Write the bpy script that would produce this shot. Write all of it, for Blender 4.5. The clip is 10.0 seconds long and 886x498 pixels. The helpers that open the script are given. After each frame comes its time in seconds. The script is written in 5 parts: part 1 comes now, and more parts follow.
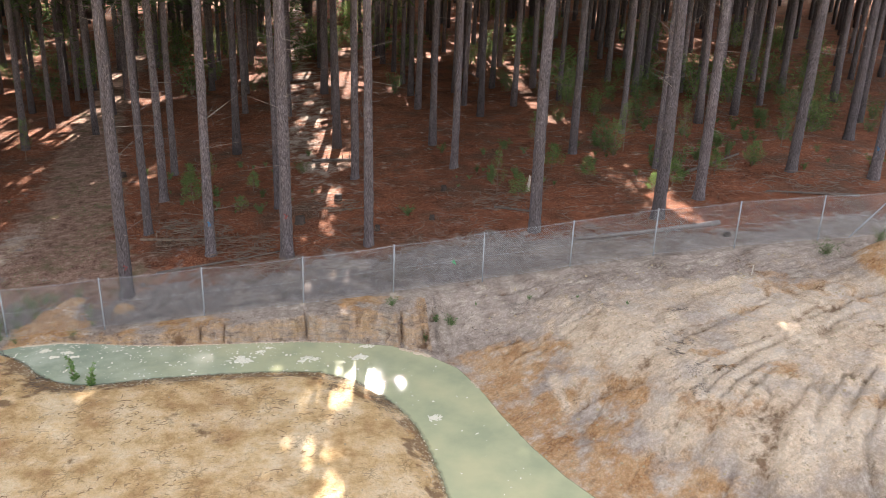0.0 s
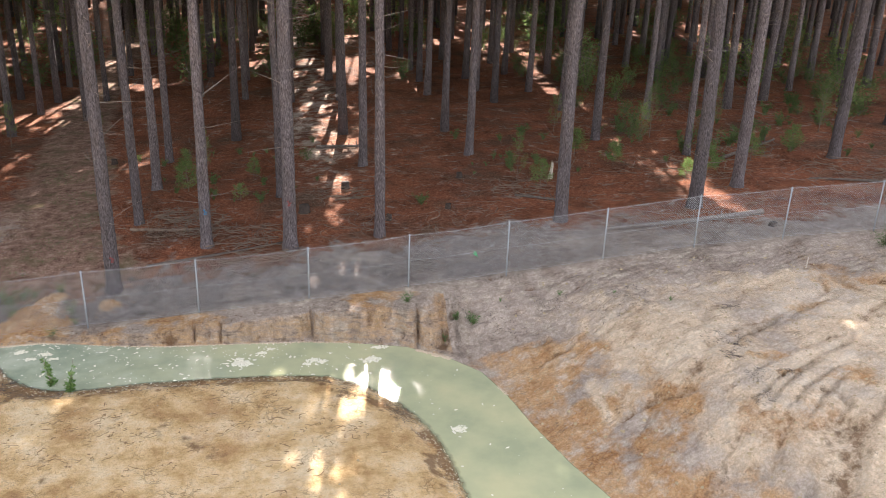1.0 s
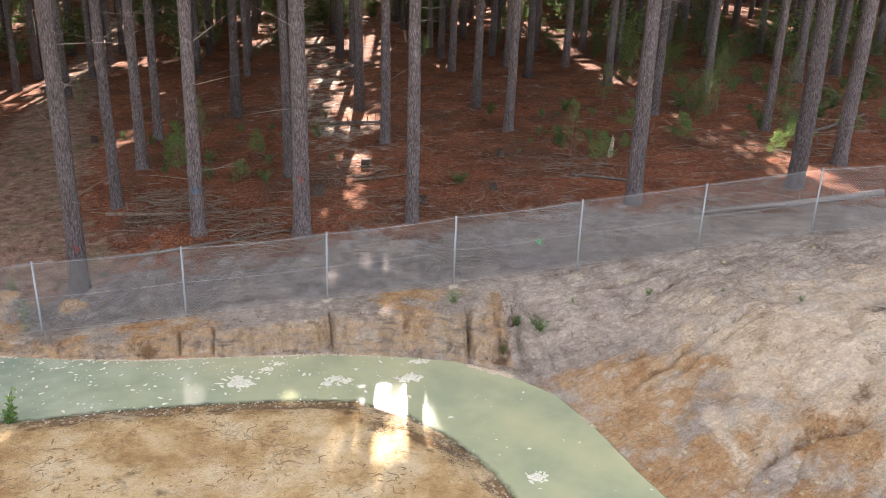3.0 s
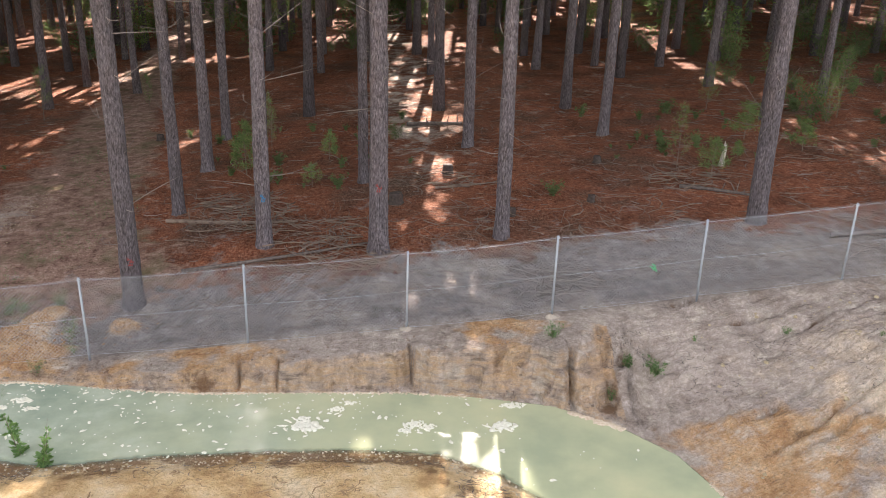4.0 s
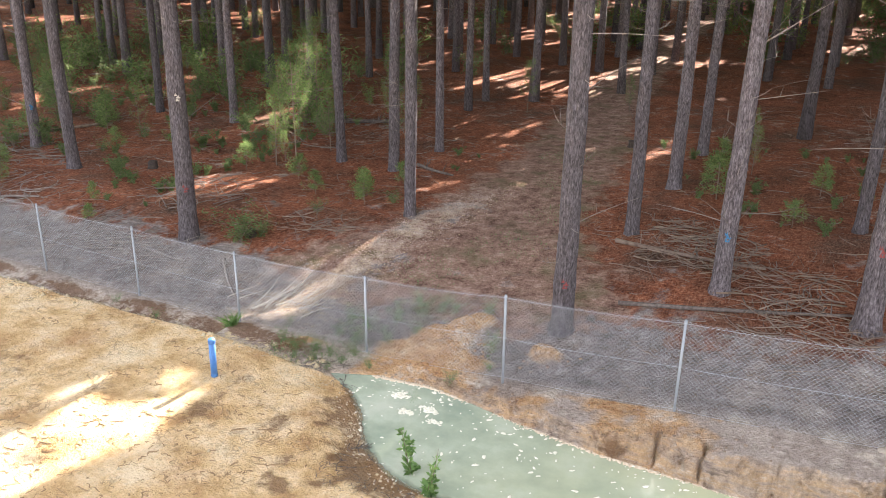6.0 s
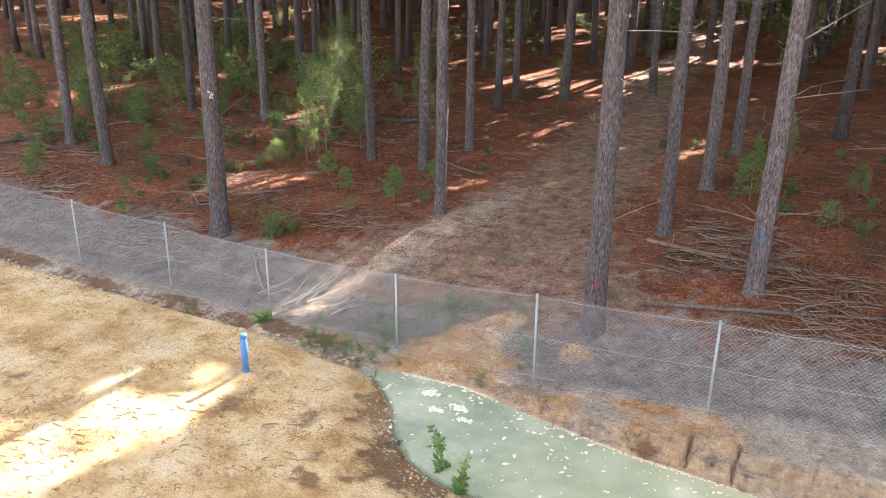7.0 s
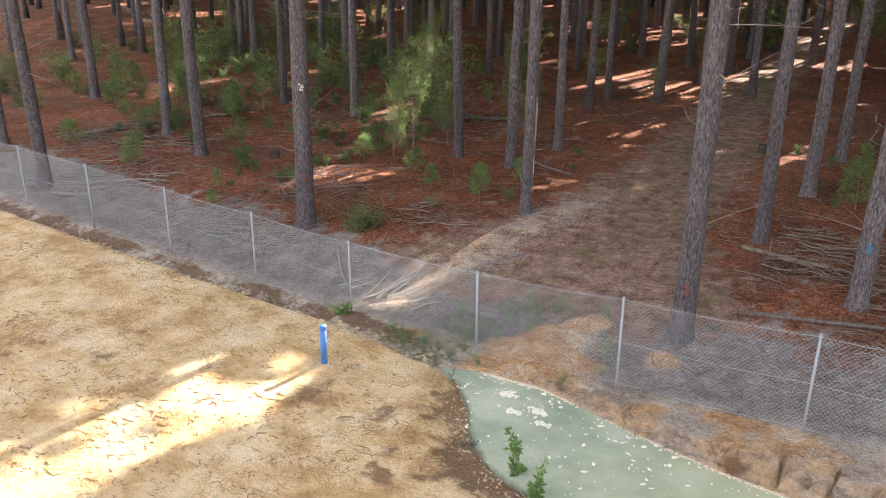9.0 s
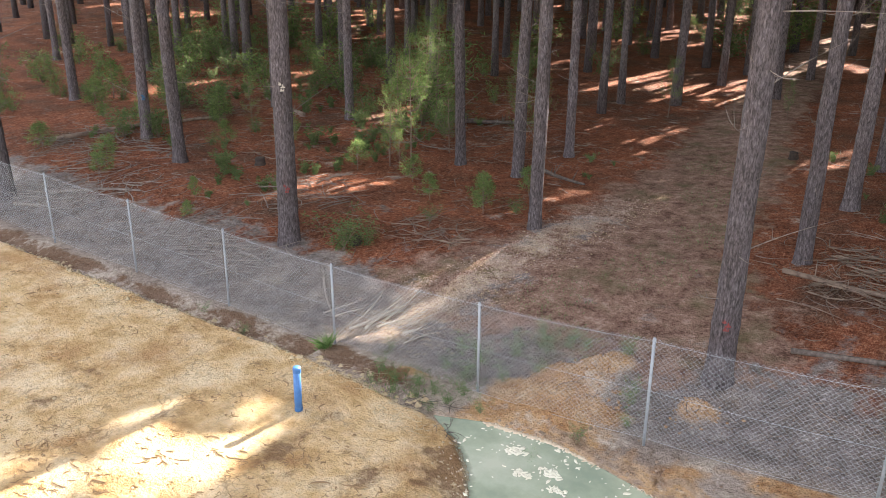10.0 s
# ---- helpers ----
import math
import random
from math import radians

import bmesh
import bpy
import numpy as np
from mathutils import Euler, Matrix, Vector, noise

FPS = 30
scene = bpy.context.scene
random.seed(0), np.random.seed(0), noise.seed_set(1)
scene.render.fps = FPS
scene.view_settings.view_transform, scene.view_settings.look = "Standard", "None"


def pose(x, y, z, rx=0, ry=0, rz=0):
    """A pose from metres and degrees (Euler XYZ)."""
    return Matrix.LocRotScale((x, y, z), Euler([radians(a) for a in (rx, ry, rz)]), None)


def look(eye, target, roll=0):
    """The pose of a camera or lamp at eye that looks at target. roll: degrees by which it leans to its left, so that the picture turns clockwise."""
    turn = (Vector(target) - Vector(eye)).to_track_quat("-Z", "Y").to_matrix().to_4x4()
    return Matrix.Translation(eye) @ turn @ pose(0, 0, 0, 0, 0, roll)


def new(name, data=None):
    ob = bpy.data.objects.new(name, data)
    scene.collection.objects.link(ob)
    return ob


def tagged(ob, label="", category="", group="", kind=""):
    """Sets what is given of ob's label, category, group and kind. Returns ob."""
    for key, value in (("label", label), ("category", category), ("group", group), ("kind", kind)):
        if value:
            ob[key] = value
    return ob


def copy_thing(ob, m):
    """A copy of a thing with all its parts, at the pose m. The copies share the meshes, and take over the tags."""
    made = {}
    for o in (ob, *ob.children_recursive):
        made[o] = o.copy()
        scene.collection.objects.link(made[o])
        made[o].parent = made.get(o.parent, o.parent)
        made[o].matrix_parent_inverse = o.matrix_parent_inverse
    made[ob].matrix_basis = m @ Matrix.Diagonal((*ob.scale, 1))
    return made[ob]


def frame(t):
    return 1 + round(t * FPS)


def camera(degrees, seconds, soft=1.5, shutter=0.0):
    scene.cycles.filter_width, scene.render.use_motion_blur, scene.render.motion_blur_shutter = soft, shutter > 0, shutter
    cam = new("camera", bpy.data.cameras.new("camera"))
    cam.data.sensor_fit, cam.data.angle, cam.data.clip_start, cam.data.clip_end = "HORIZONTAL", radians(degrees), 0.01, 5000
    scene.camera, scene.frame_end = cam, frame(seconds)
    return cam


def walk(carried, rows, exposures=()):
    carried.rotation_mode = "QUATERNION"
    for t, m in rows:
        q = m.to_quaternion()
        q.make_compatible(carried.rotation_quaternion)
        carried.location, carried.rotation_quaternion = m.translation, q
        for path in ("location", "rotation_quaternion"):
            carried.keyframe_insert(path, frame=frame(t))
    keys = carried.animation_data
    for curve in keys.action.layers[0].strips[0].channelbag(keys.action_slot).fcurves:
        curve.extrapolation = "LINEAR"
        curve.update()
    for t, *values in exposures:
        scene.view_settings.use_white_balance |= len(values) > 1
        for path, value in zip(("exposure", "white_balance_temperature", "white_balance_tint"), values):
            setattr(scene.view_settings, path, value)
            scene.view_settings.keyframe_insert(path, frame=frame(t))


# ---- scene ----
cam = camera(55.0, 10.0, soft=0.9)
PATH = [
    (0, (-3.198, -25.629, 12.409), (-2.849, -23.793, 11.697), 2.1),
    (0.5, (-3.237, -24.34, 11.868), (-2.89, -22.506, 11.151), 2.1),
    (1, (-3.288, -23.092, 11.233), (-2.942, -21.258, 10.514), 2.1),
    (1.5, (-3.361, -21.846, 10.58), (-3.015, -20.012, 9.861), 2.0),
    (2, (-3.409, -20.584, 9.932), (-3.065, -18.75, 9.213), 2.0),
    (2.2, (-3.43, -20.068, 9.789), (-3.088, -18.237, 9.06), 2.1),
    (3.3, (-3.614, -17.198, 8.638), (-3.274, -15.36, 7.926), 2.1),
    (3.5, (-3.657, -16.653, 8.559), (-3.316, -14.816, 7.846), 1.8),
    (4, (-3.742, -15.332, 8.37), (-3.555, -13.476, 7.649), 1.8),
    (4.5, (-3.774, -14.131, 8.329), (-4.011, -12.286, 7.593), 1.5),
    (4.6, (-3.774, -13.932, 8.324), (-4.121, -12.106, 7.585), 1.3),
    (4.8, (-3.801, -13.539, 8.298), (-4.334, -11.764, 7.547), 0.7),
    (5, (-3.854, -13.185, 8.263), (-4.512, -11.452, 7.513), 0.9),
    (5.2, (-3.891, -12.929, 8.228), (-4.638, -11.234, 7.472), 1.1),
    (6.3, (-4.124, -12.486, 8.085), (-4.96, -10.828, 7.34), 0.8),
    (6.5, (-4.149, -12.469, 8.07), (-4.989, -10.814, 7.325), 0.7),
    (7, (-4.156, -12.556, 8.054), (-5.042, -10.925, 7.309), 0.7),
    (7.5, (-4.12, -12.673, 8.054), (-5.101, -11.096, 7.311), 0.7),
    (8, (-4.053, -12.741, 8.055), (-5.094, -11.204, 7.313), 0.6),
    (8.5, (-4.025, -12.739, 7.996), (-5.079, -11.211, 7.25), 0.6),
    (9, (-4.276, -12.312, 7.858), (-5.331, -10.784, 7.114), 0.5),
    (9.5, (-4.784, -11.417, 7.636), (-5.847, -9.892, 6.899), 0.5),
    (10, (-5.473, -10.323, 7.346), (-6.54, -8.8, 6.609), 0.5),
]
walk(cam, [(t, look(eye, target, roll)) for t, eye, target, roll in PATH], exposures=[(0, 2.53, 7150, 17.5), (1.5, 2.62, 7150, 17.5), (2, 2.72, 7150, 17.5), (3.5, 2.6, 7150, 18), (5, 3.1, 7050, 17.5), (7.5, 3.0, 7050, 17), (8.5, 2.8, 7100, 17.3), (10, 2.83, 7100, 17.3)])


# ---- light ----
SUN_AZ, SUN_EL = 7.0, 30.0          # degrees from +y towards +x, and above the horizon
world = bpy.data.worlds.new("sky")
scene.world = world
world.use_nodes = True
wn = world.node_tree.nodes
sky = wn.new("ShaderNodeTexSky")
sky.sky_type, sky.sun_disc = "NISHITA", False
sky.sun_elevation, sky.sun_rotation = radians(SUN_EL), radians(SUN_AZ)
sky.air_density, sky.dust_density = 1.0, 2.0
wn["Background"].inputs["Strength"].default_value = 0.15
haze = wn.new("ShaderNodeHueSaturation")
haze.inputs["Saturation"].default_value = 0.5
world.node_tree.links.new(sky.outputs[0], haze.inputs["Color"])
world.node_tree.links.new(haze.outputs[0], wn["Background"].inputs["Color"])
sun_dir = Vector((math.sin(radians(SUN_AZ)) * math.cos(radians(SUN_EL)), math.cos(radians(SUN_AZ)) * math.cos(radians(SUN_EL)), math.sin(radians(SUN_EL))))
sun = new("sun", bpy.data.lights.new("sun", "SUN"))
sun.data.energy, sun.data.angle, sun.data.color = 5.0, radians(0.53), (1.0, 0.98, 0.95)
sun.matrix_world = look(sun_dir * 100, (0, 0, 0))


# ---- small tools ----
rng = np.random.default_rng(7)


def hash2(i, j, seed):
    h = np.sin(i * 127.1 + j * 311.7 + seed * 74.7) * 43758.5453
    return h - np.floor(h)


def noise2(x, y, scale=1.0, seed=0):
    """Smooth value noise, 0 to 1."""
    x, y = np.asarray(x, float) * scale + 531.0, np.asarray(y, float) * scale + 287.0
    i, j = np.floor(x), np.floor(y)
    u, v = x - i, y - j
    u, v = u * u * (3 - 2 * u), v * v * (3 - 2 * v)
    a, b = hash2(i, j, seed), hash2(i + 1, j, seed)
    c, d = hash2(i, j + 1, seed), hash2(i + 1, j + 1, seed)
    return (a + (b - a) * u) * (1 - v) + (c + (d - c) * u) * v


def fractal(x, y, scale=1.0, seed=0, octaves=4):
    total, amp, out = 0.0, 1.0, 0.0
    for k in range(octaves):
        out = out + amp * noise2(x, y, scale * 2 ** k, seed + 11 * k)
        total, amp = total + amp, amp * 0.5
    return out / total


def step(a, b, x):
    s = np.clip((np.asarray(x, float) - a) / (b - a), 0, 1)
    return s * s * (3 - 2 * s)


class Build:
    """Gathers vertices and faces of one mesh."""

    def __init__(self):
        self.v, self.f, self.n = [], [], 0

    def add(self, verts, faces):
        self.v.append(np.asarray(verts, float).reshape(-1, 3))
        self.f.extend(tuple(int(i) + self.n for i in f) for f in faces)
        self.n += len(self.v[-1])

    def tube(self, pts, radii, sides=6, cap=True):
        pts = np.asarray(pts, float)
        k = len(pts)
        radii = np.broadcast_to(np.asarray(radii, float), (k,))
        tan = np.gradient(pts, axis=0)
        tan /= np.linalg.norm(tan, axis=1)[:, None] + 1e-9
        ref = np.array([1.0, 0, 0]) if abs(tan[0, 0]) < 0.8 else np.array([0, 1.0, 0])
        a = np.cross(tan, ref)
        a /= np.linalg.norm(a, axis=1)[:, None] + 1e-9
        b = np.cross(tan, a)
        ang = np.linspace(0, 2 * np.pi, sides, endpoint=False)
        ring = pts[:, None] + radii[:, None, None] * (np.cos(ang)[None, :, None] * a[:, None] + np.sin(ang)[None, :, None] * b[:, None])
        faces = [(r * sides + s, (r + 1) * sides + s, (r + 1) * sides + (s + 1) % sides, r * sides + (s + 1) % sides) for r in range(k - 1) for s in range(sides)]
        if cap:
            faces += [tuple(range(sides)), tuple((k - 1) * sides + s for s in reversed(range(sides)))]
        self.add(ring, faces)

    def mesh(self, name, material, smooth=True):
        me = bpy.data.meshes.new(name)
        me.from_pydata(np.concatenate(self.v).tolist(), [], self.f)
        me.materials.append(material)
        if smooth:
            me.shade_smooth()
        return me


def part(name, data, parent=None, m=None, label=""):
    ob = new(name, data)
    if parent is not None:
        ob.parent = parent
    if m is not None:
        ob.matrix_basis = m
    if label:
        ob["label"] = label
    return ob


# ---- materials ----
def material(name, rough=0.9):
    mat = bpy.data.materials.new(name)
    mat.use_nodes = True
    nt = mat.node_tree
    bsdf = nt.nodes["Principled BSDF"]
    bsdf.inputs["Roughness"].default_value = rough
    return mat, nt, bsdf


def noise_node(nt, scale, detail=4.0, rough=0.55, stretch=None, kind="Object"):
    tex = nt.nodes.new("ShaderNodeTexNoise")
    tex.inputs["Scale"].default_value, tex.inputs["Detail"].default_value, tex.inputs["Roughness"].default_value = scale, detail, rough
    co = nt.nodes.new("ShaderNodeTexCoord")
    if stretch:
        mp = nt.nodes.new("ShaderNodeMapping")
        mp.inputs["Scale"].default_value = stretch
        nt.links.new(co.outputs[kind], mp.inputs["Vector"])
        nt.links.new(mp.outputs[0], tex.inputs["Vector"])
    else:
        nt.links.new(co.outputs[kind], tex.inputs["Vector"])
    return tex.outputs["Fac"]


def ramp(nt, fac, stops):
    r = nt.nodes.new("ShaderNodeValToRGB")
    els = r.color_ramp.elements
    els[0].position, els[0].color = stops[0][0], (*stops[0][1], 1)
    els[1].position, els[1].color = stops[-1][0], (*stops[-1][1], 1)
    for p, c in stops[1:-1]:
        e = els.new(p)
        e.color = (*c, 1)
    nt.links.new(fac, r.inputs["Fac"])
    return r.outputs["Color"]


def mix(nt, fac, a, b, blend="MIX"):
    m = nt.nodes.new("ShaderNodeMix")
    m.data_type, m.blend_type = "RGBA", blend
    for sock, val in ((m.inputs[0], fac), (m.inputs[6], a), (m.inputs[7], b)):
        if isinstance(val, bpy.types.NodeSocket):
            nt.links.new(val, sock)
        else:
            sock.default_value = val if isinstance(val, float) else (*val, 1)
    return m.outputs[2]


def calc(nt, op, a, b=0.0, c=0.0):
    m = nt.nodes.new("ShaderNodeMath")
    m.operation = op
    for sock, val in zip(m.inputs, (a, b, c)):
        if isinstance(val, bpy.types.NodeSocket):
            nt.links.new(val, sock)
        else:
            sock.default_value = val
    return m.outputs[0]


def bump(nt, bsdf, height, strength=0.5, distance=0.02):
    b = nt.nodes.new("ShaderNodeBump")
    b.inputs["Strength"].default_value, b.inputs["Distance"].default_value = strength, distance
    nt.links.new(height, b.inputs["Height"])
    nt.links.new(b.outputs[0], bsdf.inputs["Normal"])


def plain(name, dark, light, scale=20.0, rough=0.8, metal=0.0, bump_by=0.3, dist=0.005, stretch=None, spread=0.0):
    """A surface of two mixed tones with grain; spread varies it from object to object."""
    mat, nt, bsdf = material(name, rough)
    fac = noise_node(nt, scale, 5, 0.6, stretch)
    col = ramp(nt, fac, [(0.3, dark), (0.7, light)])
    if spread:
        info = nt.nodes.new("ShaderNodeObjectInfo")
        val = calc(nt, "MULTIPLY_ADD", info.outputs["Random"], spread, 1.0 - spread / 2)
        hsv = nt.nodes.new("ShaderNodeHueSaturation")
        nt.links.new(val, hsv.inputs["Value"])
        nt.links.new(col, hsv.inputs["Color"])
        col = hsv.outputs[0]
    nt.links.new(col, bsdf.inputs["Base Color"])
    bsdf.inputs["Metallic"].default_value = metal
    if bump_by:
        bump(nt, bsdf, fac, bump_by, dist)
    return mat


def leafy(name, dark, light, clear=0.35):
    """Thin leaves and needles that let some light through."""
    mat, nt, bsdf = material(name, 0.75)
    geo = nt.nodes.new("ShaderNodeNewGeometry")
    col = ramp(nt, geo.outputs["Random Per Island"], [(0.0, dark), (1.0, light)])
    nt.links.new(col, bsdf.inputs["Base Color"])
    tr = nt.nodes.new("ShaderNodeBsdfTranslucent")
    nt.links.new(col, tr.inputs["Color"])
    mx = nt.nodes.new("ShaderNodeMixShader")
    mx.inputs[0].default_value = clear
    nt.links.new(bsdf.outputs[0], mx.inputs[1])
    nt.links.new(tr.outputs[0], mx.inputs[2])
    nt.links.new(mx.outputs[0], nt.nodes["Material Output"].inputs["Surface"])
    return mat


def make_ground():
    mat, nt, bsdf = material("earth", 0.95)
    bsdf.inputs["Specular IOR Level"].default_value = 0.12
    chan = []
    for name in ("soil_a", "soil_b"):
        at = nt.nodes.new("ShaderNodeAttribute")
        at.attribute_name = name
        sep = nt.nodes.new("ShaderNodeSeparateColor")
        nt.links.new(at.outputs["Color"], sep.inputs[0])
        chan += list(sep.outputs)[:3] + [at.outputs["Alpha"]]
    needle, pad, rust, ash, wet, road, pale, cutting = chan
    big = noise_node(nt, 0.6, 5, 0.6)
    mid = noise_node(nt, 3.0, 9, 0.72)
    fine = noise_node(nt, 16.0, 7, 0.75)
    grit = noise_node(nt, 60.0, 4, 0.75)
    blend = noise_node(nt, 1.3, 10, 0.7)

    def clean(x):
        c = nt.nodes.new("ShaderNodeClamp")
        nt.links.new(x, c.inputs[0])
        return c.outputs[0]

    def edge(mask, spread=3.5, gain=2.4):
        off = calc(nt, "MULTIPLY", calc(nt, "SUBTRACT", blend, 0.5), spread)
        soft = clean(calc(nt, "MULTIPLY_ADD", calc(nt, "SUBTRACT", calc(nt, "ADD", mask, off), 0.5), gain, 0.5))
        return calc(nt, "MULTIPLY", soft, clean(calc(nt, "MULTIPLY", mask, 6.0)))

    def both(a, b, ka, kb):
        return calc(nt, "ADD", calc(nt, "MULTIPLY", a, ka), calc(nt, "MULTIPLY", b, kb))

    # raked and washed earth: streaks along the lie of the slope
    way = nt.nodes.new("ShaderNodeAttribute")
    way.attribute_name = "flow"
    streaks = []
    for size, detail in ((1.0, 5.0), (3.7, 4.0)):
        tex = nt.nodes.new("ShaderNodeTexNoise")
        tex.inputs["Scale"].default_value, tex.inputs["Detail"].default_value, tex.inputs["Roughness"].default_value = size, detail, 0.62
        nt.links.new(way.outputs["Vector"], tex.inputs["Vector"])
        streaks.append(tex.outputs["Fac"])
    streak = both(streaks[0], streaks[1], 0.5, 0.5)
    dirt = both(both(mid, fine, 0.44, 0.22), both(streak, big, 0.08, 0.26), 1.0, 1.0)
    grey = ramp(nt, dirt, [(0.4, (0.17, 0.13, 0.103)), (0.46, (0.33, 0.263, 0.213)), (0.53, (0.47, 0.385, 0.318)), (0.61, (0.63, 0.53, 0.44))])
    palec = ramp(nt, dirt, [(0.4, (0.36, 0.24, 0.15)), (0.44, (0.63, 0.47, 0.32)), (0.53, (0.78, 0.63, 0.455)), (0.62, (0.87, 0.76, 0.61))])
    rustc = ramp(nt, dirt, [(0.4, (0.24, 0.105, 0.042)), (0.46, (0.49, 0.27, 0.125)), (0.53, (0.61, 0.385, 0.205)), (0.61, (0.72, 0.55, 0.37))])
    soft = both(noise_node(nt, 1.1, 4, 0.55), mid, 0.6, 0.4)
    padc = ramp(nt, both(soft, fine, 0.85, 0.15), [(0.38, (0.47, 0.28, 0.125)), (0.44, (0.62, 0.405, 0.19)), (0.5, (0.75, 0.535, 0.285)), (0.6, (0.84, 0.67, 0.43))])
    chips = calc(nt, "MULTIPLY", calc(nt, "GREATER_THAN", noise_node(nt, 6.0, 4, 0.6, (1.0, 2.4, 1.0)), 0.635), 0.38)
    padc = mix(nt, chips, padc, (0.33, 0.19, 0.09))
    seams = []
    for size, thin in ((2.6, 0.05), (6.5, 0.06)):
        v, w, sh, tc = (nt.nodes.new("ShaderNode" + n) for n in ("TexVoronoi", "TexNoise", "VectorMath", "TexCoord"))
        v.feature, sh.operation = "DISTANCE_TO_EDGE", "MULTIPLY_ADD"
        v.inputs["Scale"].default_value, w.inputs["Scale"].default_value, w.inputs["Detail"].default_value = size, size * 0.9, 5.0
        sh.inputs[1].default_value = (1.1 / size,) * 3
        nt.links.new(tc.outputs["Object"], w.inputs["Vector"])
        nt.links.new(w.outputs["Color"], sh.inputs[0])
        nt.links.new(tc.outputs["Object"], sh.inputs[2])
        nt.links.new(sh.outputs[0], v.inputs["Vector"])
        seams.append(clean(calc(nt, "MULTIPLY_ADD", v.outputs["Distance"], -1.0 / thin, 1.0)))
    seam = calc(nt, "MULTIPLY", calc(nt, "MAXIMUM", seams[0], seams[1]), clean(calc(nt, "MULTIPLY_ADD", both(big, noise_node(nt, 1.7, 5, 0.65), 0.4, 0.6), 9.0, -4.45)))
    padc = mix(nt, calc(nt, "MULTIPLY", seam, 0.7), padc, (0.2, 0.11, 0.052))
    ruddy = clean(calc(nt, "MULTIPLY_ADD", both(noise_node(nt, 0.5, 7, 0.7), fine, 0.8, 0.2), 9.0, -4.75))
    padc = mix(nt, calc(nt, "MULTIPLY", ruddy, 0.6), padc, (0.43, 0.22, 0.092))
    strew = noise_node(nt, 1.0, 6, 0.75, (26.0, 8.0, 10.0))
    strew2 = noise_node(nt, 1.0, 6, 0.75, (7.0, 24.0, 10.0))
    lit = mix(nt, 0.5, ramp(nt, strew, [(0.34, (0.042, 0.014, 0.008)), (0.5, (0.195, 0.062, 0.029)), (0.64, (0.44, 0.22, 0.13))]),
              ramp(nt, strew2, [(0.34, (0.048, 0.016, 0.009)), (0.5, (0.205, 0.067, 0.032)), (0.64, (0.46, 0.235, 0.145))]))
    lit = mix(nt, 1.0, lit, ramp(nt, both(big, mid, 0.5, 0.5), [(0.38, (0.58, 0.57, 0.56)), (0.5, (1.08, 1.05, 1.02)), (0.62, (1.5, 1.44, 1.38))]), "MULTIPLY")
    duff = ramp(nt, both(fine, strew, 0.5, 0.5), [(0.36, (0.03, 0.018, 0.012)), (0.5, (0.12, 0.066, 0.042)), (0.62, (0.3, 0.2, 0.14))])
    lit = mix(nt, clean(calc(nt, "MULTIPLY_ADD", both(noise_node(nt, 0.33, 5, 0.65), mid, 0.75, 0.25), 7.0, -3.5)), lit, duff)
    scrap = calc(nt, "GREATER_THAN", noise_node(nt, 1.0, 3, 0.6, (15.0, 42.0, 20.0)), 0.655)
    lit = mix(nt, calc(nt, "MULTIPLY", scrap, 0.6), lit, (0.42, 0.28, 0.2))
    roadc = ramp(nt, both(mid, fine, 0.6, 0.4), [(0.4, (0.13, 0.07, 0.048)), (0.47, (0.26, 0.155, 0.112)), (0.53, (0.345, 0.217, 0.16)), (0.61, (0.48, 0.34, 0.265))])
    roadc = mix(nt, clean(calc(nt, "MULTIPLY_ADD", noise_node(nt, 0.9, 7, 0.7), 5.0, -2.5)), roadc, (0.145, 0.125, 0.062))
    ashc = ramp(nt, both(mid, fine, 0.45, 0.55), [(0.4, (0.125, 0.104, 0.094)), (0.47, (0.2, 0.172, 0.157)), (0.53, (0.27, 0.236, 0.217)), (0.61, (0.43, 0.385, 0.35))])
    col = mix(nt, edge(pale, 2.6, 1.6), mix(nt, ash, grey, ashc), palec)
    col = mix(nt, edge(rust, 3.2, 1.5), col, rustc)
    col = mix(nt, edge(pad, 1.6), col, padc)
    # the cut bank: weathered layers and run-down stains
    seam_line = both(noise_node(nt, 1.0, 6, 0.65, (1.6, 1.6, 9.0)), mid, 0.7, 0.3)
    layers = ramp(nt, seam_line, [(0.37, (0.13, 0.095, 0.075)), (0.43, (0.33, 0.245, 0.185)), (0.49, (0.5, 0.37, 0.265)), (0.55, (0.56, 0.36, 0.19)), (0.62, (0.6, 0.49, 0.38))])
    runs = ramp(nt, noise_node(nt, 1.0, 6, 0.7, (6.0, 6.0, 0.8)), [(0.36, (0.74, 0.7, 0.67)), (0.47, (0.97, 0.96, 0.95)), (0.6, (1.1, 1.08, 1.07))])
    layers = mix(nt, 1.0, layers, runs, "MULTIPLY")
    col = mix(nt, calc(nt, "MULTIPLY", edge(cutting, 1.6), 0.72), col, layers)
    col = mix(nt, edge(needle), col, lit)
    col = mix(nt, edge(road), col, roadc)
    # wet and stained soil, and rill beds darkened in place of weak shading
    col = mix(nt, calc(nt, "MULTIPLY", edge(wet, 4.0), 0.8), col, (0.2, 0.108, 0.055))
    col = mix(nt, 1.0, col, ramp(nt, grit, [(0.3, (0.84, 0.83, 0.82)), (0.7, (1.14, 1.13, 1.13))]), "MULTIPLY")
    # dark dashes and specks in the colour stand in for shadows of clods
    dash = nt.nodes.new("ShaderNodeTexNoise")
    dash.inputs["Scale"].default_value, dash.inputs["Detail"].default_value, dash.inputs["Roughness"].default_value = 1.8, 4.0, 0.62
    nt.links.new(way.outputs["Vector"], dash.inputs["Vector"])
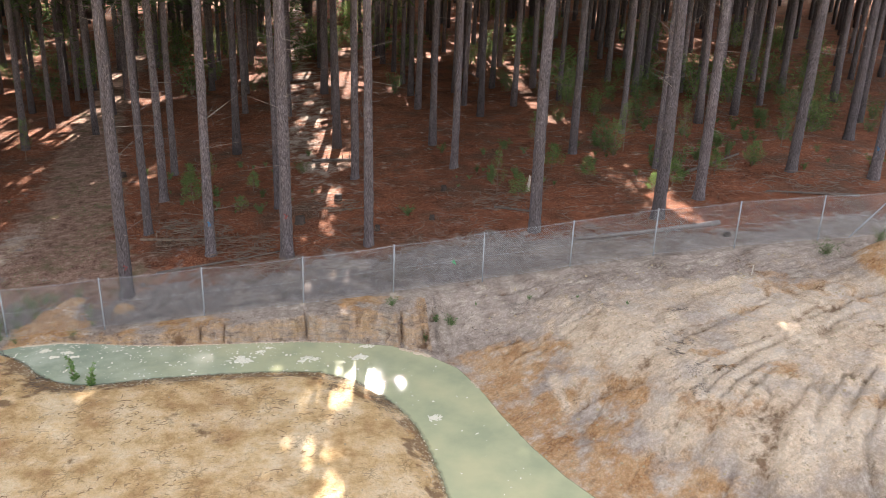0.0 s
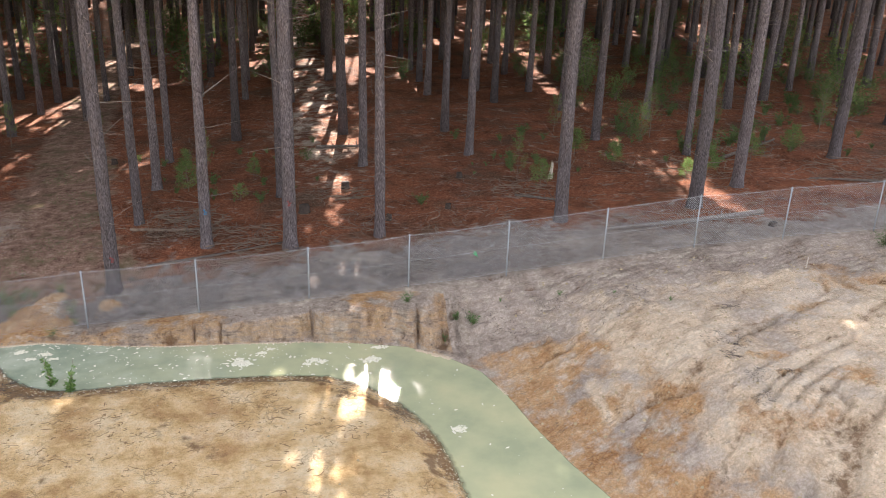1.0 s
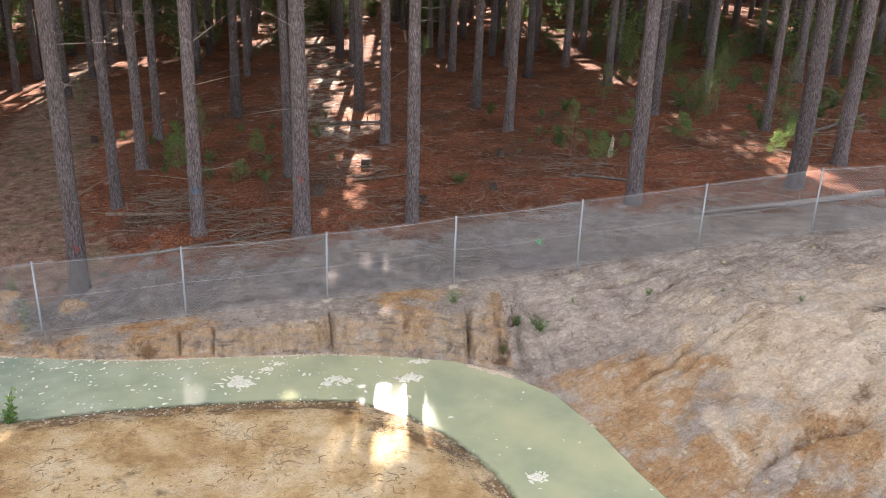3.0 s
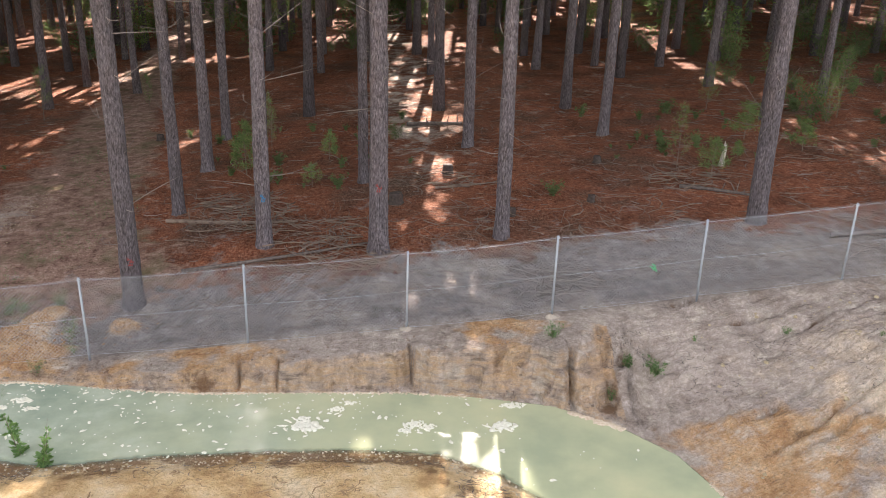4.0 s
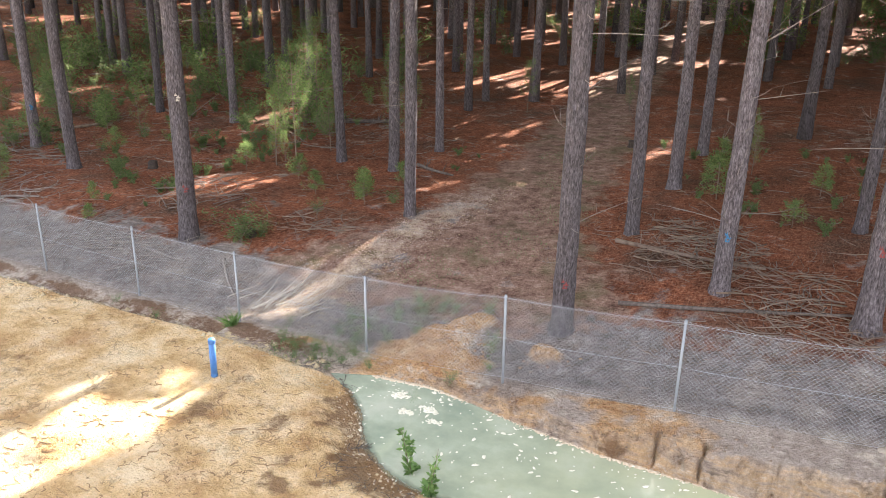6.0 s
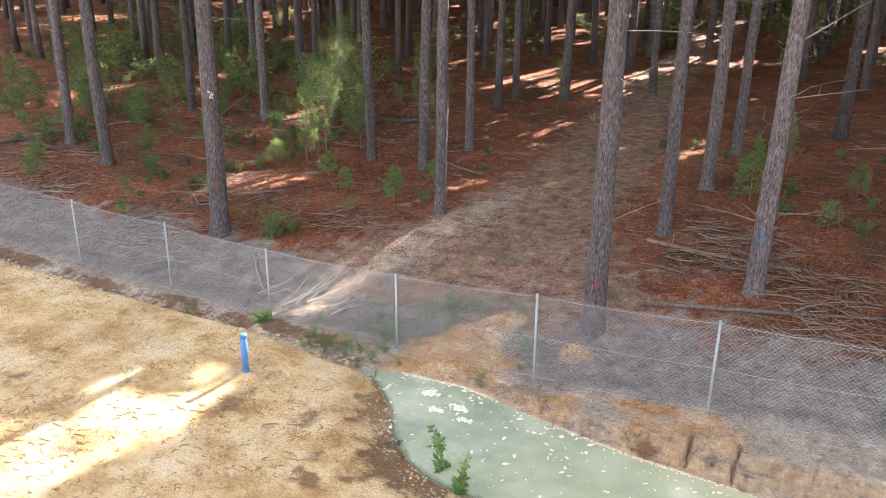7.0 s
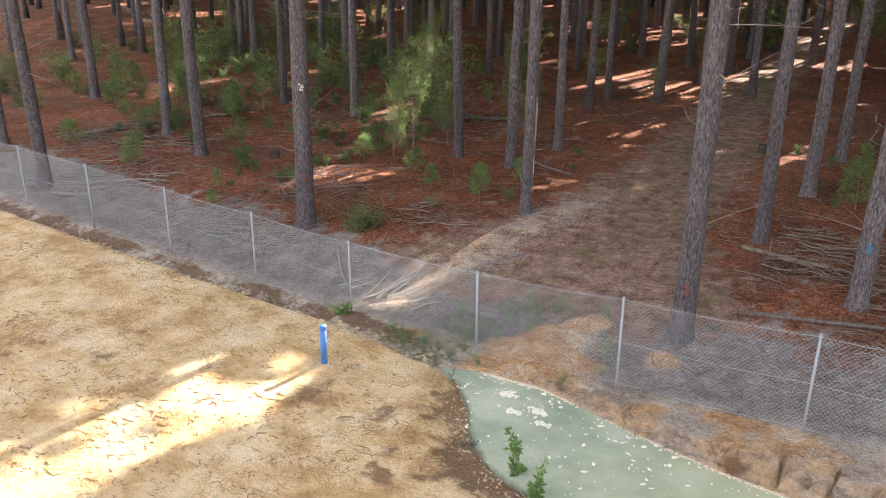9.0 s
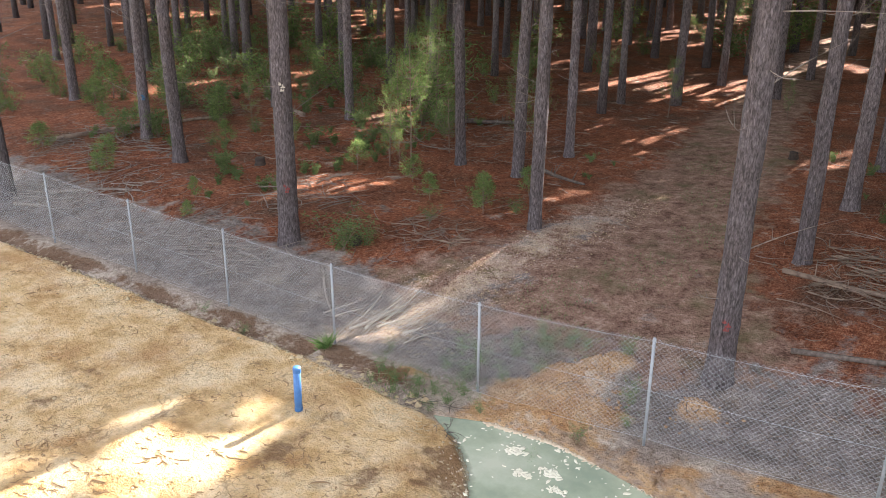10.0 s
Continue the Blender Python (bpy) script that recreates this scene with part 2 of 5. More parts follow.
    marks = clean(calc(nt, "MULTIPLY_ADD", both(dash.outputs["Fac"], fine, 0.7, 0.3), 15.0, -8.1))
    bare = clean(calc(nt, "SUBTRACT", 1.0, calc(nt, "ADD", calc(nt, "ADD", needle, pad), calc(nt, "ADD", road, ash))))
    shade_pits = clean(calc(nt, "MULTIPLY_ADD", both(noise_node(nt, 17.0, 4, 0.62), mid, 0.62, 0.38), 18.0, -9.7))
    rough = clean(calc(nt, "MULTIPLY_ADD", blend, 7.0, -3.2))
    shade_pits, marks = calc(nt, "MULTIPLY", shade_pits, rough), calc(nt, "MULTIPLY", marks, rough)
    col = mix(nt, calc(nt, "MULTIPLY", marks, calc(nt, "MULTIPLY", bare, 0.55)), col, (0.17, 0.115, 0.075))
    col = mix(nt, calc(nt, "MULTIPLY", shade_pits, calc(nt, "MULTIPLY", bare, 0.5)), col, (0.17, 0.12, 0.085))
    glow = clean(calc(nt, "MULTIPLY_ADD", both(both(streak, mid, 0.3, 0.3), blend, 1.0, 0.4), -12.0, 5.9))
    col = mix(nt, calc(nt, "MULTIPLY", glow, calc(nt, "MULTIPLY", bare, 0.6)), col, (0.84, 0.73, 0.58))
    # crumbs and clods: cells bent so that no rows show, gaps darkened as shade
    warp = nt.nodes.new("ShaderNodeTexNoise")
    warp.inputs["Scale"].default_value, warp.inputs["Detail"].default_value = 5.0, 3.0
    place = nt.nodes.new("ShaderNodeTexCoord")
    shift = nt.nodes.new("ShaderNodeVectorMath")
    shift.operation = "MULTIPLY_ADD"
    nt.links.new(place.outputs["Object"], warp.inputs["Vector"])
    nt.links.new(warp.outputs["Color"], shift.inputs[0])
    shift.inputs[1].default_value = (0.25, 0.25, 0.25)
    nt.links.new(place.outputs["Object"], shift.inputs[2])
    cells = []
    for size in (9.0, 27.0):
        v = nt.nodes.new("ShaderNodeTexVoronoi")
        v.inputs["Scale"].default_value = size
        nt.links.new(shift.outputs[0], v.inputs["Vector"])
        cells.append(v.outputs["Distance"])
    crumb = both(cells[0], cells[1], 0.5, 0.5)
    tint = ramp(nt, crumb, [(0.15, (1.1, 1.1, 1.1)), (0.4, (1.02, 1.02, 1.02)), (0.6, (0.86, 0.85, 0.83))])
    col = mix(nt, clean(calc(nt, "SUBTRACT", calc(nt, "MULTIPLY_ADD", needle, -0.75, 1.0), calc(nt, "MULTIPLY", pad, 0.65))), col, mix(nt, 1.0, col, tint, "MULTIPLY"))
    nt.links.new(col, bsdf.inputs["Base Color"])
    mid = calc(nt, "SUBTRACT", both(mid, streak, 0.8, 0.35), calc(nt, "MULTIPLY", crumb, 0.35))
    h = calc(nt, "ADD", calc(nt, "MULTIPLY", mid, 2.5), calc(nt, "ADD", calc(nt, "MULTIPLY", fine, 1.2), calc(nt, "MULTIPLY", grit, 0.4)))
    bump(nt, bsdf, h, 0.9, 0.06)
    return mat


def make_water():
    mat, nt, bsdf = material("murky_water", 0.09)
    fac = noise_node(nt, 0.45, 5, 0.6)
    green = ramp(nt, fac, [(0.36, (0.33, 0.36, 0.22)), (0.5, (0.41, 0.42, 0.25)), (0.64, (0.48, 0.465, 0.27))])
    cool_green = ramp(nt, noise_node(nt, 0.8, 6, 0.65), [(0.36, (0.25, 0.3, 0.215)), (0.5, (0.335, 0.375, 0.265)), (0.66, (0.44, 0.465, 0.35))])
    # blends to the cooler green towards the head of the drain
    co = nt.nodes.new("ShaderNodeTexCoord")
    sep = nt.nodes.new("ShaderNodeSeparateXYZ")
    nt.links.new(co.outputs["Object"], sep.inputs[0])
    head = nt.nodes.new("ShaderNodeMapRange")
    head.inputs["From Min"].default_value, head.inputs["From Max"].default_value = -2.0, -8.0
    nt.links.new(calc(nt, "ADD", sep.outputs[0], calc(nt, "MULTIPLY", fac, 3.0)), head.inputs["Value"])
    nt.links.new(mix(nt, head.outputs[0], green, cool_green), bsdf.inputs["Base Color"])
    bsdf.inputs["IOR"].default_value = 1.4
    # silt hides the bed but for the shallows at the rim
    at = nt.nodes.new("ShaderNodeAttribute")
    at.attribute_name = "depth"
    deep = calc(nt, "ADD", at.outputs["Fac"], calc(nt, "MULTIPLY", calc(nt, "SUBTRACT", noise_node(nt, 4.0, 5, 0.65), 0.5), 0.9))
    lim = nt.nodes.new("ShaderNodeMapRange")
    lim.inputs["From Min"].default_value, lim.inputs["From Max"].default_value = 0.12, 0.75
    lim.inputs["To Min"].default_value, lim.inputs["To Max"].default_value = 0.15, 1.0
    nt.links.new(deep, lim.inputs["Value"])
    nt.links.new(lim.outputs[0], bsdf.inputs["Alpha"])
    bump(nt, bsdf, noise_node(nt, 2.2, 3, 0.5, (1, 1, 1)), 0.1, 0.01)
    return mat


def make_bark():
    mat, nt, bsdf = material("pine_bark", 0.92)
    plates = noise_node(nt, 1.0, 7, 0.68, (30, 30, 8.0))
    wide = noise_node(nt, 1.0, 4, 0.6, (3.5, 3.5, 1.2))
    fine = noise_node(nt, 45.0, 4, 0.7)
    col = ramp(nt, plates, [(0.37, (0.058, 0.047, 0.047)), (0.46, (0.116, 0.098, 0.1)), (0.54, (0.16, 0.138, 0.142)), (0.65, (0.215, 0.19, 0.195))])
    vor = nt.nodes.new("ShaderNodeTexVoronoi")
    vor.feature = "DISTANCE_TO_EDGE"
    vor.inputs["Scale"].default_value = 1.0
    co, mp, bend = nt.nodes.new("ShaderNodeTexCoord"), nt.nodes.new("ShaderNodeMapping"), nt.nodes.new("ShaderNodeVectorMath")
    mp.inputs["Scale"].default_value = (24.0, 24.0, 6.0)
    warp = nt.nodes.new("ShaderNodeTexNoise")
    warp.inputs["Scale"].default_value, warp.inputs["Detail"].default_value = 2.2, 4.0
    bend.operation = "MULTIPLY_ADD"
    bend.inputs[1].default_value = (1.1, 1.1, 1.1)
    nt.links.new(co.outputs["Object"], mp.inputs["Vector"])
    nt.links.new(mp.outputs[0], warp.inputs["Vector"])
    nt.links.new(warp.outputs["Color"], bend.inputs[0])
    nt.links.new(mp.outputs[0], bend.inputs[2])
    nt.links.new(bend.outputs[0], vor.inputs["Vector"])
    fissure = ramp(nt, vor.outputs["Distance"], [(0.0, (0.42, 0.39, 0.38)), (0.07, (0.72, 0.7, 0.69)), (0.2, (1.12, 1.11, 1.11))])
    col = mix(nt, 0.75, col, mix(nt, 1.0, col, fissure, "MULTIPLY"))
    col = mix(nt, 1.0, col, ramp(nt, wide, [(0.3, (0.8, 0.76, 0.73)), (0.7, (1.12, 1.1, 1.1))]), "MULTIPLY")
    info = nt.nodes.new("ShaderNodeObjectInfo")
    hsv = nt.nodes.new("ShaderNodeHueSaturation")
    nt.links.new(calc(nt, "MULTIPLY_ADD", info.outputs["Random"], 0.6, 0.7), hsv.inputs["Value"])
    nt.links.new(col, hsv.inputs["Color"])
    nt.links.new(hsv.outputs[0], bsdf.inputs["Base Color"])
    ridge = calc(nt, "MULTIPLY", calc(nt, "MINIMUM", vor.outputs["Distance"], 0.22), 2.0)
    bump(nt, bsdf, calc(nt, "ADD", ridge, calc(nt, "MULTIPLY_ADD", fine, 0.25, plates)), 0.9, 0.03)
    return mat


EARTH, WATER, BARK = make_ground(), make_water(), make_bark()
TWIG = plain("dead_twig", (0.15, 0.12, 0.1), (0.31, 0.26, 0.22), 9, 0.9, spread=0.4)
STRAW = plain("dry_straw", (0.4, 0.31, 0.19), (0.6, 0.5, 0.33), 6, 0.9)
DARK_TWIG = plain("dark_dead_twigs", (0.05, 0.04, 0.032), (0.16, 0.13, 0.105), 9, 0.95)
STICK = plain("fallen_stick", (0.1, 0.065, 0.045), (0.29, 0.21, 0.155), 5, 0.9)
PALE_WOOD = plain("bleached_wood", (0.4, 0.34, 0.27), (0.62, 0.55, 0.45), 12, 0.85, stretch=(1, 1, 6))
CHIP = plain("wood_chip", (0.22, 0.14, 0.1), (0.5, 0.37, 0.29), 3, 0.9)
GREY_LOG = plain("bleached_grey_log", (0.12, 0.1, 0.088), (0.25, 0.215, 0.19), 14, 0.9, bump_by=0.6, dist=0.02)
STUMP = plain("dark_stump", (0.028, 0.02, 0.015), (0.085, 0.06, 0.046), 14, 0.95, bump_by=0.6, dist=0.02)
LOG = plain("weathered_log", (0.06, 0.045, 0.036), (0.19, 0.15, 0.125), 14, 0.9, bump_by=0.6, dist=0.02)
CROWN = leafy("pine_needles", (0.02, 0.045, 0.012), (0.06, 0.1, 0.03), 0.25)
SAPLING = leafy("young_pine_needles", (0.07, 0.13, 0.035), (0.24, 0.32, 0.105), 0.5)
SHRUB = leafy("shrub_leaves", (0.055, 0.1, 0.03), (0.17, 0.23, 0.08), 0.45)
WEED = leafy("weed_leaves", (0.06, 0.12, 0.035), (0.17, 0.27, 0.09), 0.4)
GRASS = leafy("grass_blades", (0.08, 0.17, 0.045), (0.23, 0.37, 0.11), 0.45)
STEEL = plain("galvanised_steel", (0.27, 0.29, 0.3), (0.4, 0.42, 0.43), 30, 0.55, 0.4, 0.05)
WIRE = plain("galvanised_wire", (0.42, 0.45, 0.46), (0.54, 0.57, 0.58), 30, 0.5, 0.1, 0.0)
CONCRETE = plain("rough_concrete", (0.3, 0.24, 0.18), (0.46, 0.39, 0.3), 18, 0.95, bump_by=0.7, dist=0.02)
FOAM = plain("scum_foam", (0.6, 0.57, 0.43), (0.78, 0.75, 0.6), 25, 0.9, bump_by=0.6, dist=0.01)
BLUE = plain("blue_plastic", (0.035, 0.14, 0.36), (0.06, 0.2, 0.46), 12, 0.45, bump_by=0.05)
TAPE = plain("green_plastic", (0.05, 0.4, 0.16), (0.1, 0.55, 0.25), 20, 0.5)
BLUE_PAINT = plain("blue_paint", (0.03, 0.1, 0.2), (0.05, 0.2, 0.32), 30, 0.8)
RED_PAINT = plain("red_paint", (0.14, 0.035, 0.032), (0.3, 0.06, 0.055), 30, 0.8)
SCUM = plain("sandy_scum", (0.45, 0.34, 0.22), (0.66, 0.55, 0.4), 20, 0.95, bump_by=0.4, dist=0.01)
MUD = plain("dried_mud", (0.24, 0.14, 0.065), (0.44, 0.29, 0.145), 9, 0.95)
ORANGE = plain("orange_clods", (0.26, 0.13, 0.055), (0.44, 0.25, 0.12), 9, 0.95)
BANK_CLOD = plain("bank_clods", (0.17, 0.115, 0.078), (0.36, 0.26, 0.18), 6, 0.95)
STONE = plain("pale_clods", (0.42, 0.31, 0.17), (0.62, 0.49, 0.3), 9, 0.95, spread=0.5)


# ---- the lie of the land ----
WATER_Z = -0.05
NORTH = [(-12.2, -0.95), (-11.4, -0.62), (-10.3, -0.5), (-9.4, -0.65), (-8.5, -0.85), (-7, -1.05), (-5, -1.12), (-3, -1.2), (-1.7, -1.4), (-0.2, -1.8), (0.8, -2.5),
         (1.6, -3.45), (2.0, -4.7), (2.3, -6.2), (2.7, -7.7), (3.2, -9.1), (3.8, -10.3), (5, -12.5), (6.5, -15), (9.5, -19.5), (14, -26)]
SOUTH = [(10.5, -26), (6.2, -19.5), (3, -15), (1.6, -13), (0.6, -11.2), (0.15, -9.6), (0.08, -8.5), (0, -7.4), (-0.2, -6.3), (-0.55, -5.4), (-1.0, -4.6), (-1.6, -3.9), (-2.5, -3.3), (-4, -3.12),
         (-5.5, -3.1), (-7.2, -3.15), (-8.8, -3.35), (-9.6, -3.2), (-10.4, -2.7), (-11, -1.9), (-11.6, -1.3)]


def to_line(x, y, line):
    """Distance to a line of points."""
    best = np.full(np.shape(x), 1e9)
    for (ax, ay), (bx, by) in zip(line, line[1:]):
        dx, dy = bx - ax, by - ay
        s = np.clip(((x - ax) * dx + (y - ay) * dy) / (dx * dx + dy * dy), 0, 1)
        best = np.minimum(best, np.hypot(x - ax - s * dx, y - ay - s * dy))
    return best


def in_pond(x, y):
    ring = NORTH + SOUTH
    inside = np.zeros(np.shape(x), bool)
    for (ax, ay), (bx, by) in zip(ring, ring[1:] + ring[:1]):
        cross = (ay > y) != (by > y)
        with np.errstate(divide="ignore", invalid="ignore"):
            inside ^= cross & (x < (bx - ax) * (y - ay) / ((by - ay) or 1e-9) + ax)
    return inside


def fence_z(x):
    return np.interp(x, [-60, -21, -15, -12, -9, -6, -3, 0, 3, 6, 9, 12, 20, 60], [-0.4, -0.18, -0.16, -0.08, 0.1, 0.44, 0.72, 0.95, 1.29, 1.65, 1.9, 2.17, 2.6, 3.4])


def forest_z(x):
    return np.interp(x, [-60, -27, -18, -9, 0, 10, 20, 60], [0.1, 0.3, 0.35, 0.75, 1.38, 2.0, 2.7, 3.6])


def road_mask(x, y):
    mid_x = np.interp(y, [-2, 0, 3, 5, 7, 12, 20, 30, 60], [-14, -12.7, -11.8, -11.9, -12.2, -12.2, -13.6, -14.6, -17])
    half = np.interp(y, [-2, 0, 3, 5, 7, 12, 25, 60], [1.5, 3.6, 3.9, 2.9, 2.1, 1.8, 1.3, 1.1])
    return step(1.45, 0.6, np.abs(x - mid_x) / half) * step(0.9, 2.8, y)


def slope_lines(x, y):
    """Places across and along the wheel marks and washed rills, which swing round towards the drain."""
    ys = np.linspace(-16, 2, 181)
    lean = np.radians(np.interp(ys, [-12.5, -9.5, -7, -3, -0.5], [60, 42, 22, 15, 13]))
    swing = np.concatenate([[0], np.cumsum(0.1 / np.tan(lean))[:-1]])
    return x - np.interp(y, ys, swing), x + y


# washed-out rills on the cleared slope: width, depth, course
RILLS = [(0.1, 1.2, [(5.9, -7.0), (5.1, -6.7), (4.5, -6.76), (4.05, -6.96), (3.65, -7.05)]), (0.09, 1.0, [(7.1, -10.8), (7.5, -10.35), (8.1, -10.0), (8.8, -9.4)]),
         (0.1, 0.9, [(6.85, -10.0), (7.3, -9.75), (8.15, -9.2), (8.5, -8.9), (8.5, -8.4), (8.3, -8.25)]), (0.08, 0.8, [(5.4, -9.05), (5.9, -8.9), (6.2, -8.65)]),
         (0.12, 0.6, [(6.2, -6.4), (6.9, -5.6), (7.7, -5.2), (8.7, -4.8), (10.5, -4.25), (11.3, -3.6), (11.6, -2.6)]), (0.14, 0.45, [(10.1, -2.75), (8.95, -3.2), (7.7, -3.9)]),
         (0.08, 0.6, [(6.2, -9.9), (6.9, -9.1), (7.45, -8.6)]), (0.09, 0.7, [(3.95, -5.0), (4.4, -5.1), (4.8, -5.2)]), (0.13, 1.3, [(1.2, -1.25), (0.95, -1.6), (0.7, -2.1)]), (0.1, 0.9, [(1.6, -1.15), (1.75, -1.5)]),
         (0.09, 0.8, [(8.3, -11.0), (8.9, -10.2), (9.5, -9.3), (9.8, -8.6)]), (0.09, 0.8, [(9.0, -11.2), (9.6, -10.2), (10.2, -9.2)]), (0.3, 0.45, [(12.1, -0.4), (11.8, -2.5), (12.2, -4.6), (13.0, -6.5)]),
         (0.1, 0.5, [(10.9, -8.2), (9.7, -7.4), (9.0, -6.9)])]
CRACKS = [(-2.87, 0.04, 0.32), (0.1, 0.06, 0.34), (-6.95, 0.03, 0.07), (-6.1, 0.032, 0.26), (-5.33, 0.03, 0.16), (-4.3, 0.03, 0.06), (-8.7, 0.032, 0.14), (0.85, 0.08, 0.26), (1.3, 0.06, 0.22)]


def land(x, y):
    """Ground height and the soil masks at x, y."""
    x, y = np.asarray(x, float), np.asarray(y, float)
    wob = (fractal(x, y, 1.3, 3) - 0.5) * 0.35
    dn, ds = to_line(x, y, [(-60, -0.6), (-15.5, -0.62)] + NORTH), to_line(x, y, SOUTH + [(-14.5, -1.0), (-60, -0.9)])
    inside = in_pond(x, y)
    dist = np.minimum(to_line(x, y, NORTH), to_line(x, y, SOUTH + NORTH[:1]))
    pad = step(-0.35, 0.35, dn - ds + np.where(x < -12, 0.4 * (fractal(x, y, 1.5, 5) - 0.5), 0)) * (y < 0.3)
    # north bank and the cleared slope on the right
    run = np.interp(x, [-1.5, 0.0, 1.5, 4.0, 30], [0.3, 0.6, 2.2, 4.6, 5.0])
    reach = dist.copy()
    for cx, w, deep in CRACKS:
        reach -= deep * np.exp(-((x + 0.45 * wob + 0.1 * (noise2(x, 3 * y, 3.0, 12) - 0.5) - cx) / w) ** 2) * (y < -0.05)
    block = noise2(x, y * 0.4, 1.7, 5)
    block2 = noise2(x, y * 0.6, 4.1, 8)
    reach += (0.2 * (block - 0.5) + 0.07 * (block2 - 0.5) + 0.34 * (fractal(x, y, 2.6, 9) - 0.5)) * (x < 1.2)
    reach += 0.17 * (fractal(x, 2.0 * y, 6.0, 70, 3) - 0.5) * (x < 2.2) * (y < 0)
    rise = step(-0.04, 1.0, reach / run)
    # the cut face breaks back in layers
    layer = rise * 2.6 + 0.9 * noise2(x, y, 1.1, 6) + 0.25 * (fractal(x, y, 1.4, 10) - 0.5)
    part_way = layer - np.floor(layer)
    broken = rise + (step(0.35, 0.65, part_way) - part_way) / 2.6
    rise = np.where(x < 1.0, np.clip(np.where((rise > 0.02) & (rise < 0.98), 0.35 * rise + 0.65 * broken, rise), 0, 1), rise)
    ledge = step(0.0, 0.2, reach) * 0.1
    fz, gz = fence_z(x), forest_z(x)
    up = step(0, 5, y)
    base = np.where(y > 0, fz + (gz - fz) * up, WATER_Z + (fz - WATER_Z) * np.where(x < -11.5, 1.0, np.clip(rise + ledge * (x < 0), 0, 1)))
    # level pad on the near side
    pz = np.interp(x, [-60, -20, -15, -10, -4, 0, 20], [-0.15, -0.04, 0.07, 0.14, 0.2, 0.2, 0.2])
    padz = WATER_Z + (pz - WATER_Z) * step(0, 0.8, np.where(x < -12.2, 1.0, ds))
    ditch = -0.07 * np.exp(-((y + 0.55) / 0.25) ** 2) * step(-12.5, -14.5, x)
    z = base * (1 - pad) + padz * pad + ditch
    # loose heaps
    hx, hy = x + 0.5 * (fractal(x, y, 1.6, 37) - 0.5), y + 0.5 * (fractal(x, y, 1.5, 38) - 0.5)
    heap = 0.3 * np.exp(-((hx + 11.0) / 0.6) ** 2 - ((hy - 0.55) / 0.6) ** 2) + 0.34 * np.exp(-((hx + 10.45) / 0.42) ** 2 - ((hy - 1.25) / 0.75) ** 2) + 0.24 * np.exp(-((hx + 8.7) / 0.3) ** 2 - ((hy - 1.05) / 0.3) ** 2)
    heap = heap * (0.3 + 1.4 * fractal(x, y, 2.6, 35, 5)) * step(-0.5, 0.0, y)
    heap2 = 0.75 * np.exp(-(((x - 16.6) / 1.6) ** 2 + ((y + 2.9) / 1.5) ** 2) ** 2)
    z = z + heap + heap2 + 0.25 * np.exp(-((x + 8.0) / 0.35) ** 2 - ((y - 6.6) / 0.3) ** 2)
    # relief of the surface
    right = step(0.5, 3.0, x) * (y < 0) * (1 - pad)
    across, along = slope_lines(x, y)
    rill = np.abs(2 * noise2(across * 0.75 + 0.45 * fractal(x, y, 1.1, 21), along * 0.12, 1.0, 26) - 1)
    rill = step(0.15, 0.02, rill) * step(0.42, 0.6, noise2(across * 0.35, along * 0.5, 1.0, 27)) * right * step(0.5, 1.6, dist)
    comb = np.sin(across * 9 + 5 * fractal(x, y, 0.5, 28)) * step(0.45, 0.7, fractal(x, y, 0.35, 29))
    furrow = step(0.72, 1.0, np.sin(across * 7.5 + 4 * fractal(x, y, 0.8, 68))) * step(5.5, 7.0, x) * step(-6.5, -8.0, y) * step(0.4, 0.62, noise2(across * 0.9, along * 0.45, 1.0, 69))
    rill = np.maximum(rill, 0.75 * furrow * right)
    for width, deep, line in RILLS:
        cut = np.exp(-((to_line(x + 0.12 * (fractal(x, y, 2.5, 22) - 0.5), y + 0.16 * (fractal(x, y, 2.2, 23) - 0.5), line)) / width) ** 2)
        rill = np.maximum(rill, deep * cut * (0.35 + 0.9 * noise2(x, y, 2.5, 30)))
    z = z + right * step(0, 1.2, dist) * (0.014 * comb + 0.2 * (fractal(x, y, 3.6, 25, 4) - 0.5) - 0.07 * np.abs(2 * fractal(0.8 * x, 1.3 * y, 2.2, 66, 3) - 1) + 0.14 * (fractal(x, y, 0.9, 24) - 0.5)) - 0.2 * rill
    z = z + pad * step(0, 1, ds) * (0.05 * (fractal(x, y, 0.7, 31) - 0.5) + 0.05 * (fractal(x, y, 3.2, 32, 3) - 0.5))
    z = z + step(0.5, 2, y) * 0.16 * (fractal(x, y, 0.5, 33) - 0.5) + 0.05 * (fractal(x, y, 3.5, 34, 3) - 0.5) * (1 - pad) * step(0, 0.4, dist)
    edge_wob = 0.05 * (fractal(x, y, 3.0, 36) - 0.5)
    z = np.where(inside, WATER_Z - 0.45 * np.clip(dist + edge_wob, 0, 0.9), np.maximum(z, np.where(dist < 3, WATER_Z + 0.3 * np.clip(dist + edge_wob, -0.05, 0.1), -9)))
    # soils
    road = road_mask(x, y)
    needle = step(1.9, 4.1, y + 2.2 * (fractal(x, y, 0.5, 41) - 0.5) + 0.2 - 0.7 * step(1, 3, x) * step(7, 4.5, x) + 0.9 * step(7, 10, x))
    # red litter thinned along the lane, painting in the pale look of strong sun
    needle = needle * (1 - 0.5 * np.exp(-((x + 2.2 + 0.4 * np.sin(y * 0.4)) / 1.4) ** 2) * step(9, 13, y))
